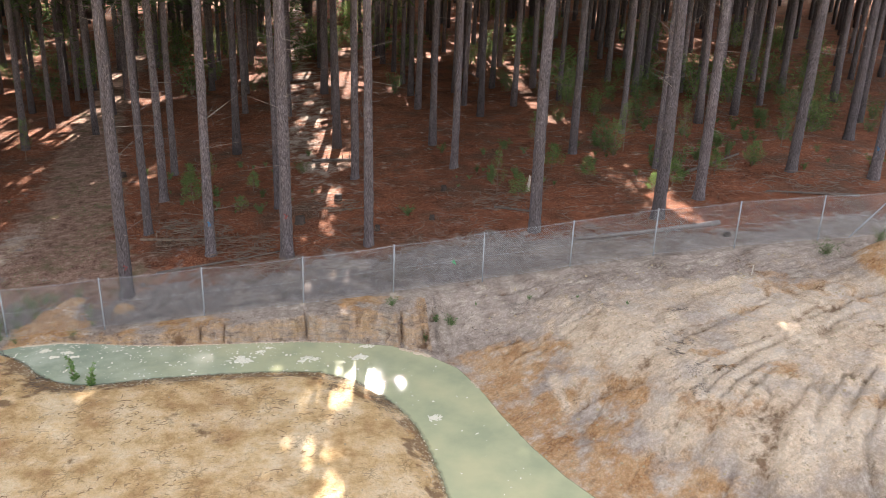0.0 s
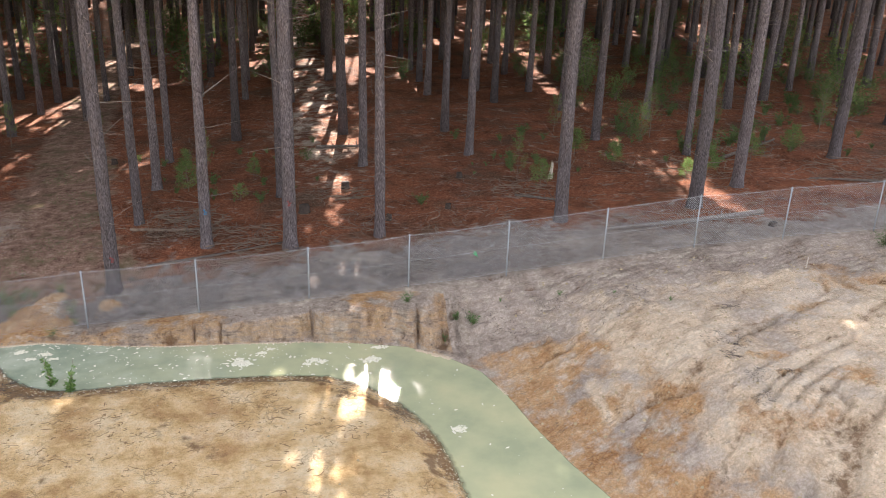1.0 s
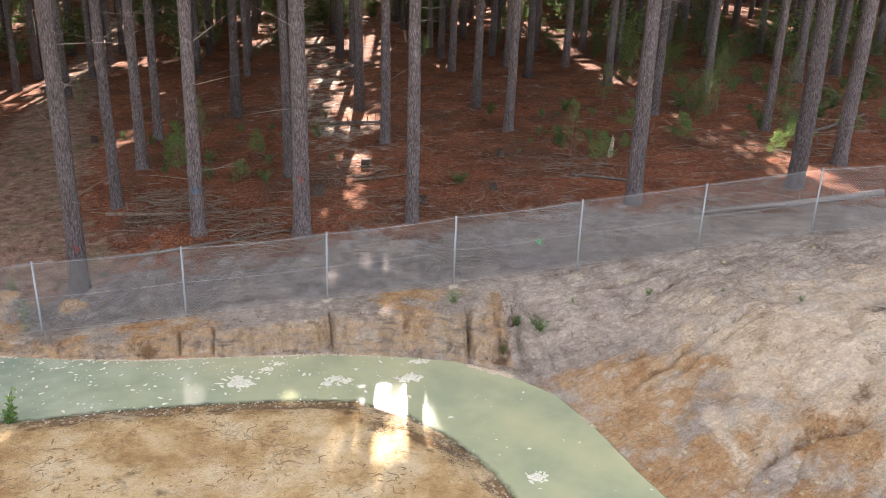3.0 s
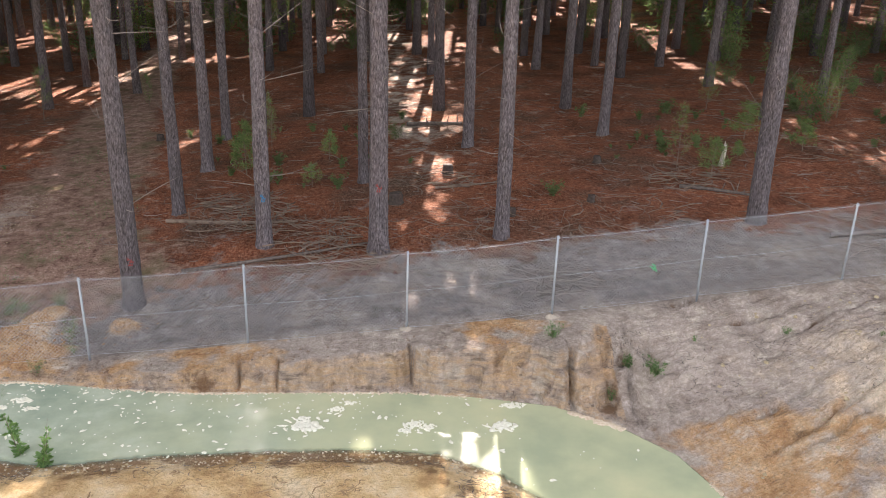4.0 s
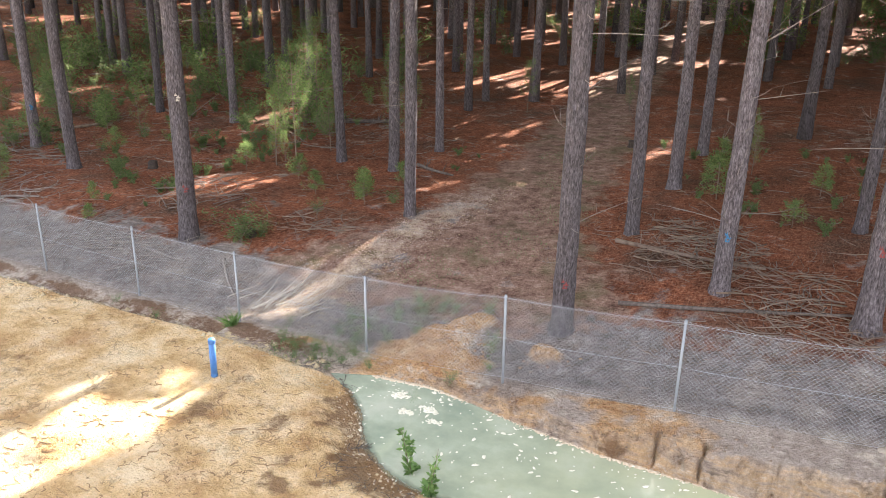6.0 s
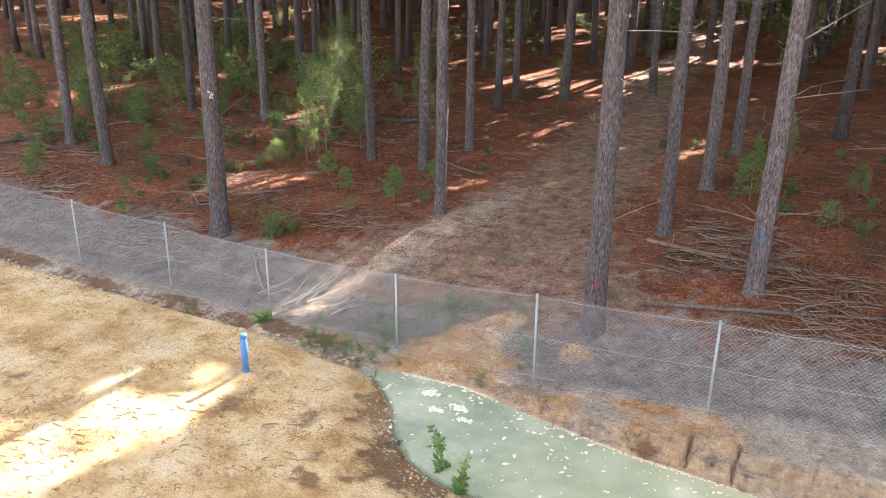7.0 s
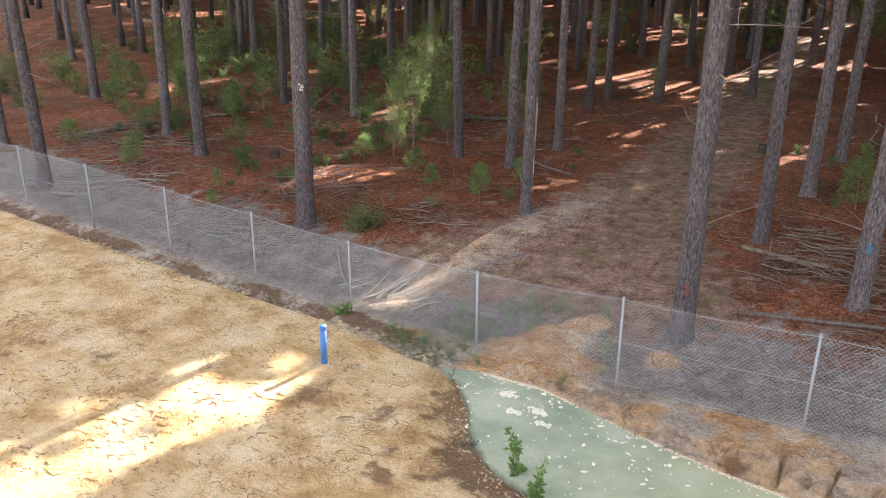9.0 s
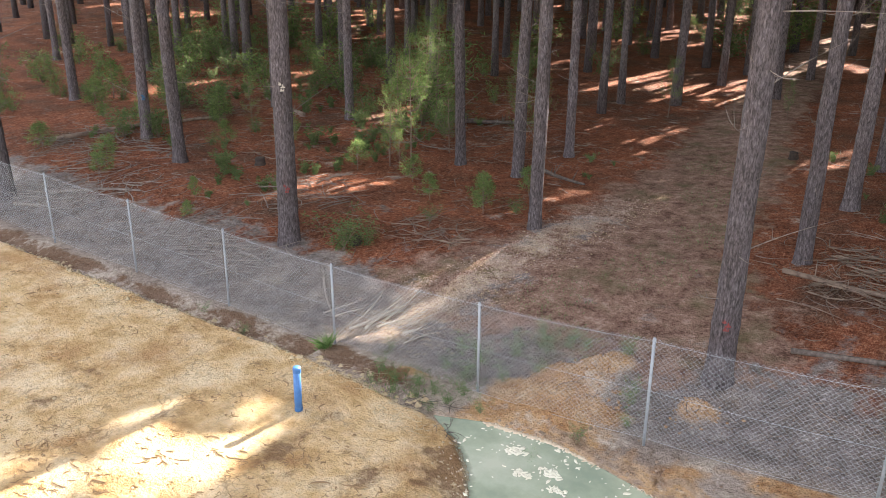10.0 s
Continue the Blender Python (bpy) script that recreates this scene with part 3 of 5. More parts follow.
    def patches(spots):
        wx, wy = x + 0.9 * (fractal(x, y, 0.9, 56) - 0.5), y + 0.9 * (fractal(x, y, 0.9, 57) - 0.5)
        out = np.zeros_like(x)
        for cx, cy, rx, ry, k in spots:
            out = np.maximum(out, k * step(1.25, 0.55, np.hypot((wx - cx) / rx, (wy - cy) / ry)))
        return out

    rusty = patches(((2.6, -3.7, 1.3, 0.9, 1.0), (3.8, -4.0, 1.1, 0.7, 0.9), (2.7, -5.4, 0.8, 1.5, 0.9), (5.3, -7.2, 0.9, 0.5, 0.75), (4.7, -7.8, 0.7, 0.5, 0.8), (3.4, -7.4, 0.8, 1.4, 0.95), (4.4, -9.3, 0.9, 1.4, 1.0), (3.0, -4.6, 1.0, 1.0, 1.0), (3.6, -6.4, 0.7, 0.8, 0.9),
                     (5.6, -11.2, 1.0, 1.4, 0.85), (8.0, -6.5, 0.45, 0.32, 0.8), (8.0, -7.5, 0.35, 0.25, 0.7), (9.4, -8.0, 0.5, 0.4, 0.6), (7.6, -9.2, 0.5, 0.4, 0.55), (12.0, -3.0, 1.2, 0.9, 0.5), (9.8, -4.6, 1.0, 0.4, 0.5)))
    rust = np.clip(np.maximum(rusty * (0.55 + 0.75 * fractal(x, y, 1.4, 58)), 0.95 * step(0.9, 0.2, dist + 0.5 * (fractal(x, y, 1.1, 42) - 0.5)) * step(-2.4, -3.2, y)) * right
                   + (x < 1) * (y < 0) * (dist < 1.6) * (1 - pad) * 0.8 * step(0.42, 0.62, fractal(x, y, 0.9, 51)), 0, 1)
    rust = np.clip(rust + step(0.05, 0.2, heap) + 0.9 * step(1.5, 0.9, np.abs(x + 10.7)) * (y < 0.6) * (y > -1.2) * (1 - pad) + step(0.1, 0.4, heap2) + 0.35 * step(0.56, 0.72, fractal(x, y, 0.6, 44)) * right * step(-2.5, -4, y) + step(0.05, 0.15, z * 0 + 0.25 * np.exp(-((x + 8.0) / 0.4) ** 2 - ((y - 6.6) / 0.35) ** 2)), 0, 1)
    loose = step(0.04, 0.18, heap)
    needle, road = needle * (1 - loose), road * (1 - loose)
    wet = np.clip(step(np.where(x < -9, 1.25, 0.75), 0.05, ds + 1.5 * (fractal(x, y, 2.2, 45) - 0.5)) * pad * step(-12.4, -11.0, x), 0, 1) * 0.9
    wet = wet + (0.45 + 0.9 * fractal(x, y, 0.8, 48)) * step(0.42, 0.1, np.abs(y + 0.4 + wob)) * step(-12.5, -14, x) + 0.25 * step(0.64, 0.8, fractal(x, y, 0.9, 46)) * pad
    # not damp: rill beds darkened because their relief alone shades too little
    wet = wet + 0.42 * rill
    for px, py, pr in ((-12.9, -2.25, 0.4), (-11.8, -3.0, 0.45), (-11.0, -4.1, 0.4), (-10.4, -4.5, 0.3), (-19.2, -4.8, 0.5), (-18.7, -5.3, 0.3), (-19.2, -2.1, 0.35), (-16.6, -2.4, 0.2), (-12.6, -4.2, 0.25), (-13.5, -3.1, 0.18), (-4.6, -6.3, 0.3), (-3.9, -7.2, 0.35), (-12.1, -2.2, 0.3), (-12.9, -3.6, 0.3), (-11.2, -3.3, 0.4), (-13.2, -1.5, 0.3), (-14.6, -1.5, 0.2), (12.9, -3.9, 0.35), (12.9, -5.2, 0.3), (13.3, -6.3, 0.4)):
        sx, sy = x + 0.9 * pr * (fractal(x, y, 2.0, 60) - 0.5), y + 0.9 * pr * (fractal(x, y, 2.2, 64) - 0.5)
        wet = wet + 0.3 * step(0.45, 0.7, fractal(x, y, 2.6, 59)) * np.exp(-(((sx - px) / (1.5 * pr)) ** 2 + ((sy - py) / pr) ** 2))
    open_ground = step(1.2, 3.0, dist) * step(-0.6, -3.2, y + 0.12 * (x - 6))
    whitish = patches(((6.1, -4.9, 1.3, 1.2, 1.0), (5.3, -3.8, 0.5, 0.7, 0.95), (8.9, -7.0, 0.8, 0.35, 0.9), (8.6, -10.0, 1.6, 1.4, 0.75), (6.4, -8.9, 0.9, 0.7, 0.7), (10.6, -6.0, 1.6, 1.2, 0.65), (10.0, -2.6, 1.8, 0.5, 0.6), (4.3, -6.1, 0.5, 0.6, 0.8)))
    pale = np.clip(right * (0.55 * open_ground + 0.6 * whitish + 0.7 * (fractal(x, y, 0.7, 47) - 0.5)), 0, 1)
    pale = np.clip(pale + 0.28 * step(0.02, 0.25, rise) * step(1.0, 0.85, rise) * step(0.0, -0.3, y + 0.1) * (x < 0.5) * (y < 0) * (1 - pad), 0, 1)
    face = step(-0.02, 0.03, rise) * step(1.02, 0.8, rise + 0.35 * (fractal(x, y, 1.8, 54) - 0.5)) * (x < 1.0) * (x > -10.5) * (y < 0) * (dist < 1.6) * (1 - pad)
    tan = np.maximum(pad, face * (0.05 + 0.4 * fractal(x, y, 1.3, 52)))
    wash = np.zeros_like(x)
    for width, line in ((0.33, [(5.2, -3.7), (5.0, -5.1)]), (0.16, [(3.95, -5.4), (4.05, -6.7)]), (0.22, [(9.1, -6.5), (9.45, -7.3)]), (0.5, [(6.3, -4.9), (6.0, -6.3)]), (0.3, [(7.9, -9.9), (8.6, -9.2)])):
        wash = np.maximum(wash, np.exp(-(to_line(x + 0.2 * (fractal(x, y, 1.5, 53) - 0.5), y, line) / width) ** 2))
    wet = wet + face * 0.18 * step(0.42, 0.66, fractal(3.0 * x, y, 1.1, 55))
    pale, rust = np.clip(pale + wash, 0, 1), rust * (1 - wash)
    strip = np.exp(-((x - np.interp(y, [0, 2, 4, 9], [-15.0, -14.6, -13.8, -13.3])) / (0.75 + 0.4 * (fractal(x, y, 1.1, 65) - 0.5))) ** 2) * step(0.0, 0.4, y) * step(10, 6, y)
    needle, road = needle * (1 - 0.9 * strip), road * (1 - 0.6 * strip)
    pale = np.clip(pale + 0.75 * strip, 0, 1)
    flow = np.stack([across * 2.3, along * 0.55, 4.0 * z], -1)
    flow = np.where((right > 0.5)[..., None], flow, np.stack([2.5 * x, 2.5 * y, 7.0 * z], -1))
    ash = (1 - 0.3 * step(2.5, 7.0, x + 1.5 * (fractal(x, y, 0.7, 67) - 0.5))) * step(-0.15, 0.5, y) * step(9, 6, y) * (1 - loose) * (1 - 0.4 * step(0.5, 0.75, fractal(x, y, 1.2, 50)))
    return z, flow, np.stack([needle, tan, rust, ash], -1), np.stack([np.clip(wet, 0, 1), road, pale, np.clip(face, 0, 1)], -1)


def lines(*spans):
    """Grid lines from stretches of (start, end, spacing)."""
    out = [np.arange(a, b, s) for a, b, s in spans]
    return np.concatenate(out + [np.array([spans[-1][1]])])


GRID = []


def heights(x, y):
    """Height of the ground mesh at points x, y."""
    gx, gy, z = GRID
    x, y = np.atleast_1d(x).astype(float), np.atleast_1d(y).astype(float)
    i, j = np.clip(np.searchsorted(gx, x) - 1, 0, len(gx) - 2), np.clip(np.searchsorted(gy, y) - 1, 0, len(gy) - 2)
    u, v = (x - gx[i]) / (gx[i + 1] - gx[i]), (y - gy[j]) / (gy[j + 1] - gy[j])
    return (z[j, i] * (1 - u) + z[j, i + 1] * u) * (1 - v) + (z[j + 1, i] * (1 - u) + z[j + 1, i + 1] * u) * v


def height(x, y):
    return float(heights(x, y)[0])


def make_land():
    gx = lines((-400, -100, 50), (-100, -40, 4), (-40, -24, 0.5), (-24, -12, 0.1), (-12, -10, 0.065), (-10, 1.2, 0.036), (1.2, 3, 0.065), (3, 14, 0.085), (14, 18, 0.14), (18, 40, 0.5), (40, 100, 4), (100, 400.1, 50))
    gy = lines((-300, -60, 40), (-60, -28, 2), (-28, -16, 0.4), (-16, -11, 0.2), (-11, -2.2, 0.085), (-2.2, -0.6, 0.034), (-0.6, 0.2, 0.045), (0.2, 8, 0.13), (8, 30, 0.5), (30, 100, 3), (100, 500.1, 50))
    X, Y = np.meshgrid(gx, gy)
    z, flow, a, b = land(X.ravel(), Y.ravel())
    nx, ny = len(gx), len(gy)
    GRID.extend((gx, gy, z.reshape(ny, nx)))
    idx = np.arange(nx * ny).reshape(ny, nx)
    quads = np.stack([idx[:-1, :-1], idx[:-1, 1:], idx[1:, 1:], idx[1:, :-1]], -1).reshape(-1, 4)
    me = bpy.data.meshes.new("ground")
    me.vertices.add(nx * ny)
    me.vertices.foreach_set("co", np.stack([X.ravel(), Y.ravel(), z], -1).ravel())
    me.loops.add(quads.size)
    me.loops.foreach_set("vertex_index", quads.ravel())
    me.polygons.add(len(quads))
    me.polygons.foreach_set("loop_start", np.arange(0, quads.size, 4))
    for name, col in (("soil_a", a), ("soil_b", b)):
        me.attributes.new(name, "FLOAT_COLOR", "POINT").data.foreach_set("color", np.clip(col, 0, 1).ravel())
    me.attributes.new("flow", "FLOAT_VECTOR", "POINT").data.foreach_set("vector", flow.ravel())
    me.update(calc_edges=True)
    me.validate()
    me.materials.append(EARTH)
    me.shade_smooth()
    tagged(new("ground", me), "bare tan and grey earth and red needle litter", "ground", kind="structure")


make_land()


def make_water_sheet():
    b = Build()
    ring = np.array(NORTH + SOUTH)
    mid = ring.mean(0)
    n = len(ring)
    out, rim, core = [], [], []
    for k, p in enumerate(ring):
        t = ring[(k + 1) % n] - ring[k - 1]
        side = np.array([-t[1], t[0]]) / np.hypot(*t)
        wide = 0.08 if k < len(NORTH) else 0.38
        out.append(p + side * 0.16)
        rim.append(p + side * 0.02)
        core.append(p - side * min(wide, 0.2 if k in (0, n - 1) else 1.0))
    pts = [(p[0], p[1], WATER_Z) for p in out + rim + core]
    faces = [(s + (k + 1) % n, s + k, s + n + k, s + n + (k + 1) % n) for s in (0, n) for k in range(n)]
    b.add(pts, faces + [tuple(reversed(range(2 * n, 3 * n)))])
    me = b.mesh("water", WATER, False)
    me.attributes.new("depth", "FLOAT", "POINT").data.foreach_set("value", [0.0] * n + [0.0] * n + [1.6] * n)
    tagged(new("water", me), "still milky green water in an earth drain", "water", kind="structure")


make_water_sheet()


# ---- chain-link fence ----
def make_fence():
    fence = tagged(new("chain_link_fence"), "galvanised chain-link fence with steel posts and three wires", "fence")
    tall, gap, pitch = 1.64, 3.0, 0.078
    ks = list(range(-15, 9))
    shift = {-9: -0.4, -8: -0.22, -7: -0.06, -6: -0.04, -5: -0.15, -3: -0.1, -2: -0.03, -1: 0.12, 0: 0.06, 1: 0.06, 2: 0.1, 3: 0.07, 4: 0.06, 5: 0.25}
    feet = {k: (3.0 * k + shift.get(k, 0), height(3.0 * k + shift.get(k, 0), 0.02)) for k in ks}
    crest = {-9: 1.54, -8: 1.54, -7: 1.52, -6: 1.5, -5: 1.47, -4: 1.59, -3: 1.84, -2: 2.085, -1: 2.34, 0: 2.655, 1: 2.985, 2: 3.325, 3: 3.67, 4: 3.87, 5: 4.03}
    tops = {k: crest.get(k, float(fence_z(feet[k][0])) + tall) - 0.02 for k in ks}
    for k in ks:
        x, z = feet[k]
        r = 0.032 if k == 6 else 0.023
        b = Build()
        lean = (rng.random(2) - 0.5) * 0.03
        low = min(z, float(fence_z(x))) - 0.3
        b.tube([(x, 0.03, low), (x + lean[0], 0.03 + lean[1], tops[k] + 0.02)], r, 10)
        top = np.array([x + lean[0], 0.03 + lean[1], tops[k] + 0.02])
        post = part("post", b.mesh("post", STEEL), fence)
        c = Build()
        c.tube([top + (0, 0, dz) for dz in (-0.03, 0.0, 0.018, 0.026)], [r + 0.004, r + 0.004, r * 0.8, r * 0.2], 10)
        part("cap", c.mesh("cap", STEEL), post)
        if k in (-1, 0):
            f = Build()
            f.tube([(x + 0.01, -0.06, z - 0.5), (x, -0.06, z - 0.3), (x, -0.05, z - 0.1), (x, 0.0, z - 0.02), (x, 0.02, z + 0.01)], [0.1, 0.17, 0.19, 0.14, 0.05], 11)
            f.v[0] += (rng.random(f.v[0].shape) - 0.5) * 0.05
            part("footing", f.mesh("footing", CONCRETE), fence, label="lump of exposed grey concrete")
    for k in ks[:-1]:
        (xa, za), (xb, zb) = feet[k], feet[k + 1]
        ta, tb = tops[k], tops[k + 1]
        bot_a, bot_b = ta - tall + 0.06, tb - tall + 0.06
        n = int(round(2 * (xb - xa) / pitch))
        rows = int(round(tall / pitch))
        b = Build()
        sag = rng.random() * 0.05
        # one zigzag wire after another, each hooked into the next
        i = np.arange(2 * rows + 1)
        for c in range(n):
            u = (c + 0.5 + np.where((i + c) % 2 == 0, -0.52, 0.52)) / n
            s = i / (2 * rows)
            x = xa + (xb - xa) * u
            top, bot = ta + (tb - ta) * u - sag * 4 * u * (1 - u), bot_a + (bot_b - bot_a) * u
            z = bot + (top - bot + 0.035) * s
            y = 0.0 + 0.004 * np.where(i % 2 == 0, 1, -1) + 0.025 * np.sin(6 * u + k) * np.sin(3.1 * s)
            b.tube(np.stack([x, y, z], -1), 0.0022, 3, False)
        part("mesh_panel", b.mesh("mesh_panel", WIRE, False), fence)
        for drop in (0.0, 0.5, 1.0):
            w = Build()
            u = np.linspace(0, 1, 9)
            top, bot = ta + (tb - ta) * u, bot_a + (bot_b - bot_a) * u
            z = top + (bot - top) * drop - (sag if drop < 0.4 else 0.03) * 4 * u * (1 - u)
            w.tube(np.stack([xa + (xb - xa) * u, np.full(9, -0.008), z], -1), 0.003, 4, False)
            part("line_wire", w.mesh("line_wire", WIRE), fence)
    # strip of green plastic tied to the middle wire
    g = Build()
    for k, drop in enumerate((0.0, 0.05, -0.03)):
        g.tube([(1.98 + 0.03 * k, -0.02, 2.03 + drop), (2.03 + 0.03 * k, -0.035, 2.0 + drop), (2.06 + 0.03 * k, -0.03, 1.94 + drop)], [0.012, 0.018, 0.01], 5)
    part("ribbon", g.mesh("ribbon", TAPE), fence, label="bright green plastic ribbon")
    # slanting brace of the strainer post
    b = Build()
    b.tube([(16.35, 0.06, height(16.35, 0.06) - 0.15), (17.96, 0.03, tops[6] - 0.12)], 0.024, 8)
    part("brace", b.mesh("brace", STEEL), fence)


make_fence()


# ---- pine trees ----
TREES = [(-8.72, 2.06, 0.42), (-8.66, 6.9, 0.33), (-8.6, 11.1, 0.36), (-8.6, 15.2, 0.33), (-6.1, 4.15, 0.37), (-5.85, 18.5, 0.4), (-5.8, 28.2, 0.32), (-3.38, 3.4, 0.45), (-0.7, 33.0, 0.46),
         (-0.72, 18.1, 0.42), (-0.25, 12.2, 0.36), (-0.4, 3.8, 0.36), (4.86, 30.3, 0.36), (4.2, 17.3, 0.38), (4.47, 12.75, 0.36), (8.0, 23.0, 0.38), (10.66, 31.5, 0.36), (10.6, 25.3, 0.36), (5.85, 3.6, 0.45),
         (10.6, 13.6, 0.4), (18.8, 31.1, 0.38), (14.4, 16.9, 0.33), (20.1, 28.7, 0.4), (10.8, 3.7, 0.5), (13.45, 10.1, 0.3), (13.3, 5.4, 0.44), (19.1, 17.6, 0.42), (22.1, 19.3, 0.42), (28.7, 29.4, 0.45), (36.8, 39.0, 0.45),
         (18.9, 7.9, 0.46), (30.3, 22.2, 0.45), (25.1, 12.9, 0.48), (21.7, 6.1, 0.46), (-17.1, 22.1, 0.38), (-19.1, 31.4, 0.36), (-16.8, 30.5, 0.38), (-14.0, 24.7, 0.32), (-13.9, 34.8, 0.36), (-3.72, 8.7, 0.29),
         (-8.57, 30.3, 0.36), (10.95, 19.9, 0.36), (-14.4, 6.1, 0.31), (-17.05, 9.85, 0.33), (-19.1, 2.85, 0.46), (-26.1, 5.35, 0.38), (-29.4, 6.65, 0.35), (-40.4, 15.0, 0.36), (-37.0, 8.9, 0.37), (-46.9, 14.3, 0.34),
         (-45.7, 17.9, 0.35), (-29.6, 12.7, 0.3), (-25.7, 12.6, 0.32), (-31.8, 24.0, 0.32), (-19.1, 10.0, 0.31), (-16.85, 12.6, 0.29), (-19.0, 21.2, 0.28), (-28.35, 1.2, 0.38), (-18.8, 19.0, 0.3),
         (-33.4, 2.75, 0.38), (-19.75, 3.55, 0.36), (-23.3, 27.0, 0.34), (-22.4, 33.0, 0.36), (-23.0, 38.5, 0.36), (-22.2, 44.0, 0.34)]
PAINT = {4: (BLUE_PAINT, 1.15, "blue"), 0: (RED_PAINT, 1.0, "red"), 44: (RED_PAINT, 1.3, "red"), 46: (BLUE_PAINT, 1.3, "blue"), 33: (BLUE_PAINT, 1.3, "blue"), 7: (RED_PAINT, 1.5, "red")}


def add_rows():
    """The plantation rows behind, with the thinned rows left open."""
    cols = [-8.6, -5.9, -3.3, -0.5, 4.6, 7.6, 10.6, 13.4, 18.9, 21.8, 25, 28.3, 31, 36.5, 39.3, 42, 45, 51, 54, 57, -14.0, -16.9, -19.1, -25.9, -29, -32, -37, -40, -43, -48.5, -51.5, -54.5, -60, -63, -66, -71, -74, -77, -82, -85, -88, 63, 66, 69, 75, 78, 81]
    out = []
    for c in cols:
        y = 22.0 if -24 < c < 24 else (9 if c > 0 else (15 if c > -50 else 2))
        while y < 125:
            y += 3.3 + 1.9 * rng.random()
            p = (c + (rng.random() - 0.5) * 0.7, y, 0.3 + 0.13 * rng.random())
            if rng.random() < 0.1 or p[0] > 26 + 0.75 * y or p[0] < -36 - 1.6 * y:
                continue
            if min(math.hypot(p[0] - q[0], p[1] - q[1]) for q in TREES + out) > 2.6:
                out.append(p)
    return out


MORE = add_rows()


def bark_tube(x0, y0, dia, tall, sides, rings, seed):
    """Trunk: flared foot, slight sweep and lean, whorl rings."""
    r = np.random.default_rng(seed)
    b = Build()
    s = np.linspace(0, 1, rings) ** (1.0 if rings < 20 else 1.6)
    h = s * tall - 0.25
    lean, bow, ph = (r.random(2) - 0.5) * 0.022, (r.random(2) - 0.5) * 0.16, r.random(2) * 6
    pts = np.stack([lean[0] * h + bow[0] * np.sin(h * 0.28 + ph[0]) - bow[0] * np.sin(ph[0]), lean[1] * h + bow[1] * np.sin(h * 0.28 + ph[1]) - bow[1] * np.sin(ph[1]), h], -1)
    rad = dia / 2 * (1.0 - 0.72 * (h / tall).clip(0)) * (1 + 0.32 * np.exp(-(h + 0.1).clip(0) / 0.25))
    if rings > 20:
        rad = rad * (1 + 0.06 * np.sin(h * 5.2 + ph[0] + 0.8 * np.sin(h * 1.3)) ** 12)
    b.tube(pts, rad, sides)
    if rings > 20:
        v = b.v[-1]
        ang = np.arctan2(v[:, 1], v[:, 0])
        v[:, :2] += (np.stack([np.cos(ang), np.sin(ang)], -1) * ((noise2(ang * 3, v[:, 2] * 0.7, 1.4, seed) - 0.5) * 0.035)[:, None])
    return b, pts


def crown_points(x, y, z0, tall, count, r):
    """Places of foliage clumps; the canopy stays open above the lanes where the sun comes down."""
    low = 0.24 if y > 34 else 0.3 if y > 22 else 0.37 if y > 13 else 0.44
    h = low + (1 - low) * r.random(count) ** 0.9
    a = r.random(count) * 2 * np.pi
    # out-of-view crowns beside the track made wider to block stray sun
    spread = 1.25 if -21 < x < -11 and 8 < y < 44 else 1.0
    rad = spread * (0.5 + 3.2 * (1.03 - h.clip(0.46)) / 0.55) * np.sqrt(r.random(count))
    p = np.stack([x + rad * np.cos(a), y + rad * np.sin(a), z0 + h * tall - 0.12 * rad], -1)
    ta, te = math.tan(radians(SUN_AZ)), math.tan(radians(SUN_EL))
    gy = p[:, 1] - (p[:, 2] - 0.4) / te * math.cos(radians(SUN_AZ))
    gx = p[:, 0] - (p[:, 2] - 0.4) / te * math.sin(radians(SUN_AZ))
    u = gx - gy * ta
    gap = np.zeros(count, bool)
    for lo, hi, south, north, cut in ((-5.3, -1.9, 13, 99, 0.36), (-2.75, -1.5, 6.5, 14, 0.4), (-2.4, -1.7, 4.6, 6.2, 0.2), (-2.0, -0.8, -8.5, -4.7, 0.5), (-14.25, -13.95, 4.8, 9.6, 0.25), (-15.1, -14.4, 0.0, 4.8, 0.2), (-17.5, -16.8, 13.5, 22, 0.3), (-20.8, -20.1, 15.5, 23, 0.3),
                                      (-14.9, -13.2, -5.1, -1.0, 0.0), (-14.55, -13.3, -7.7, -5.3, 0.0), (8.6, 9.7, 14, 99, 0.45), (10.6, 11.8, 0.4, 4.6, 0.5), (20.4, 21.3, 9.2, 11.2, 0.2), (-22.9, -20.2, 3.5, 9.0, 0.0), (-9.9, -9.3, 3, 99, 0.6)):
        gap |= (u > lo - 0.35) & (u < hi + 0.35) & (gy > south) & (gy < north) & (noise2(u * 0.8, gy * 0.16, 1.0, 61) > cut)
    gap |= (u > -1.6) & (u < 0.8) & (gy > -4.6) & (gy < -1.5)
    gap |= (noise2(gx * 0.5, gy * 0.2, 1.0, 62) > np.where(gx < -9, 0.67, np.where(gy > 28, 0.63, 0.82))) & (gy > 10)
    return p[~gap]


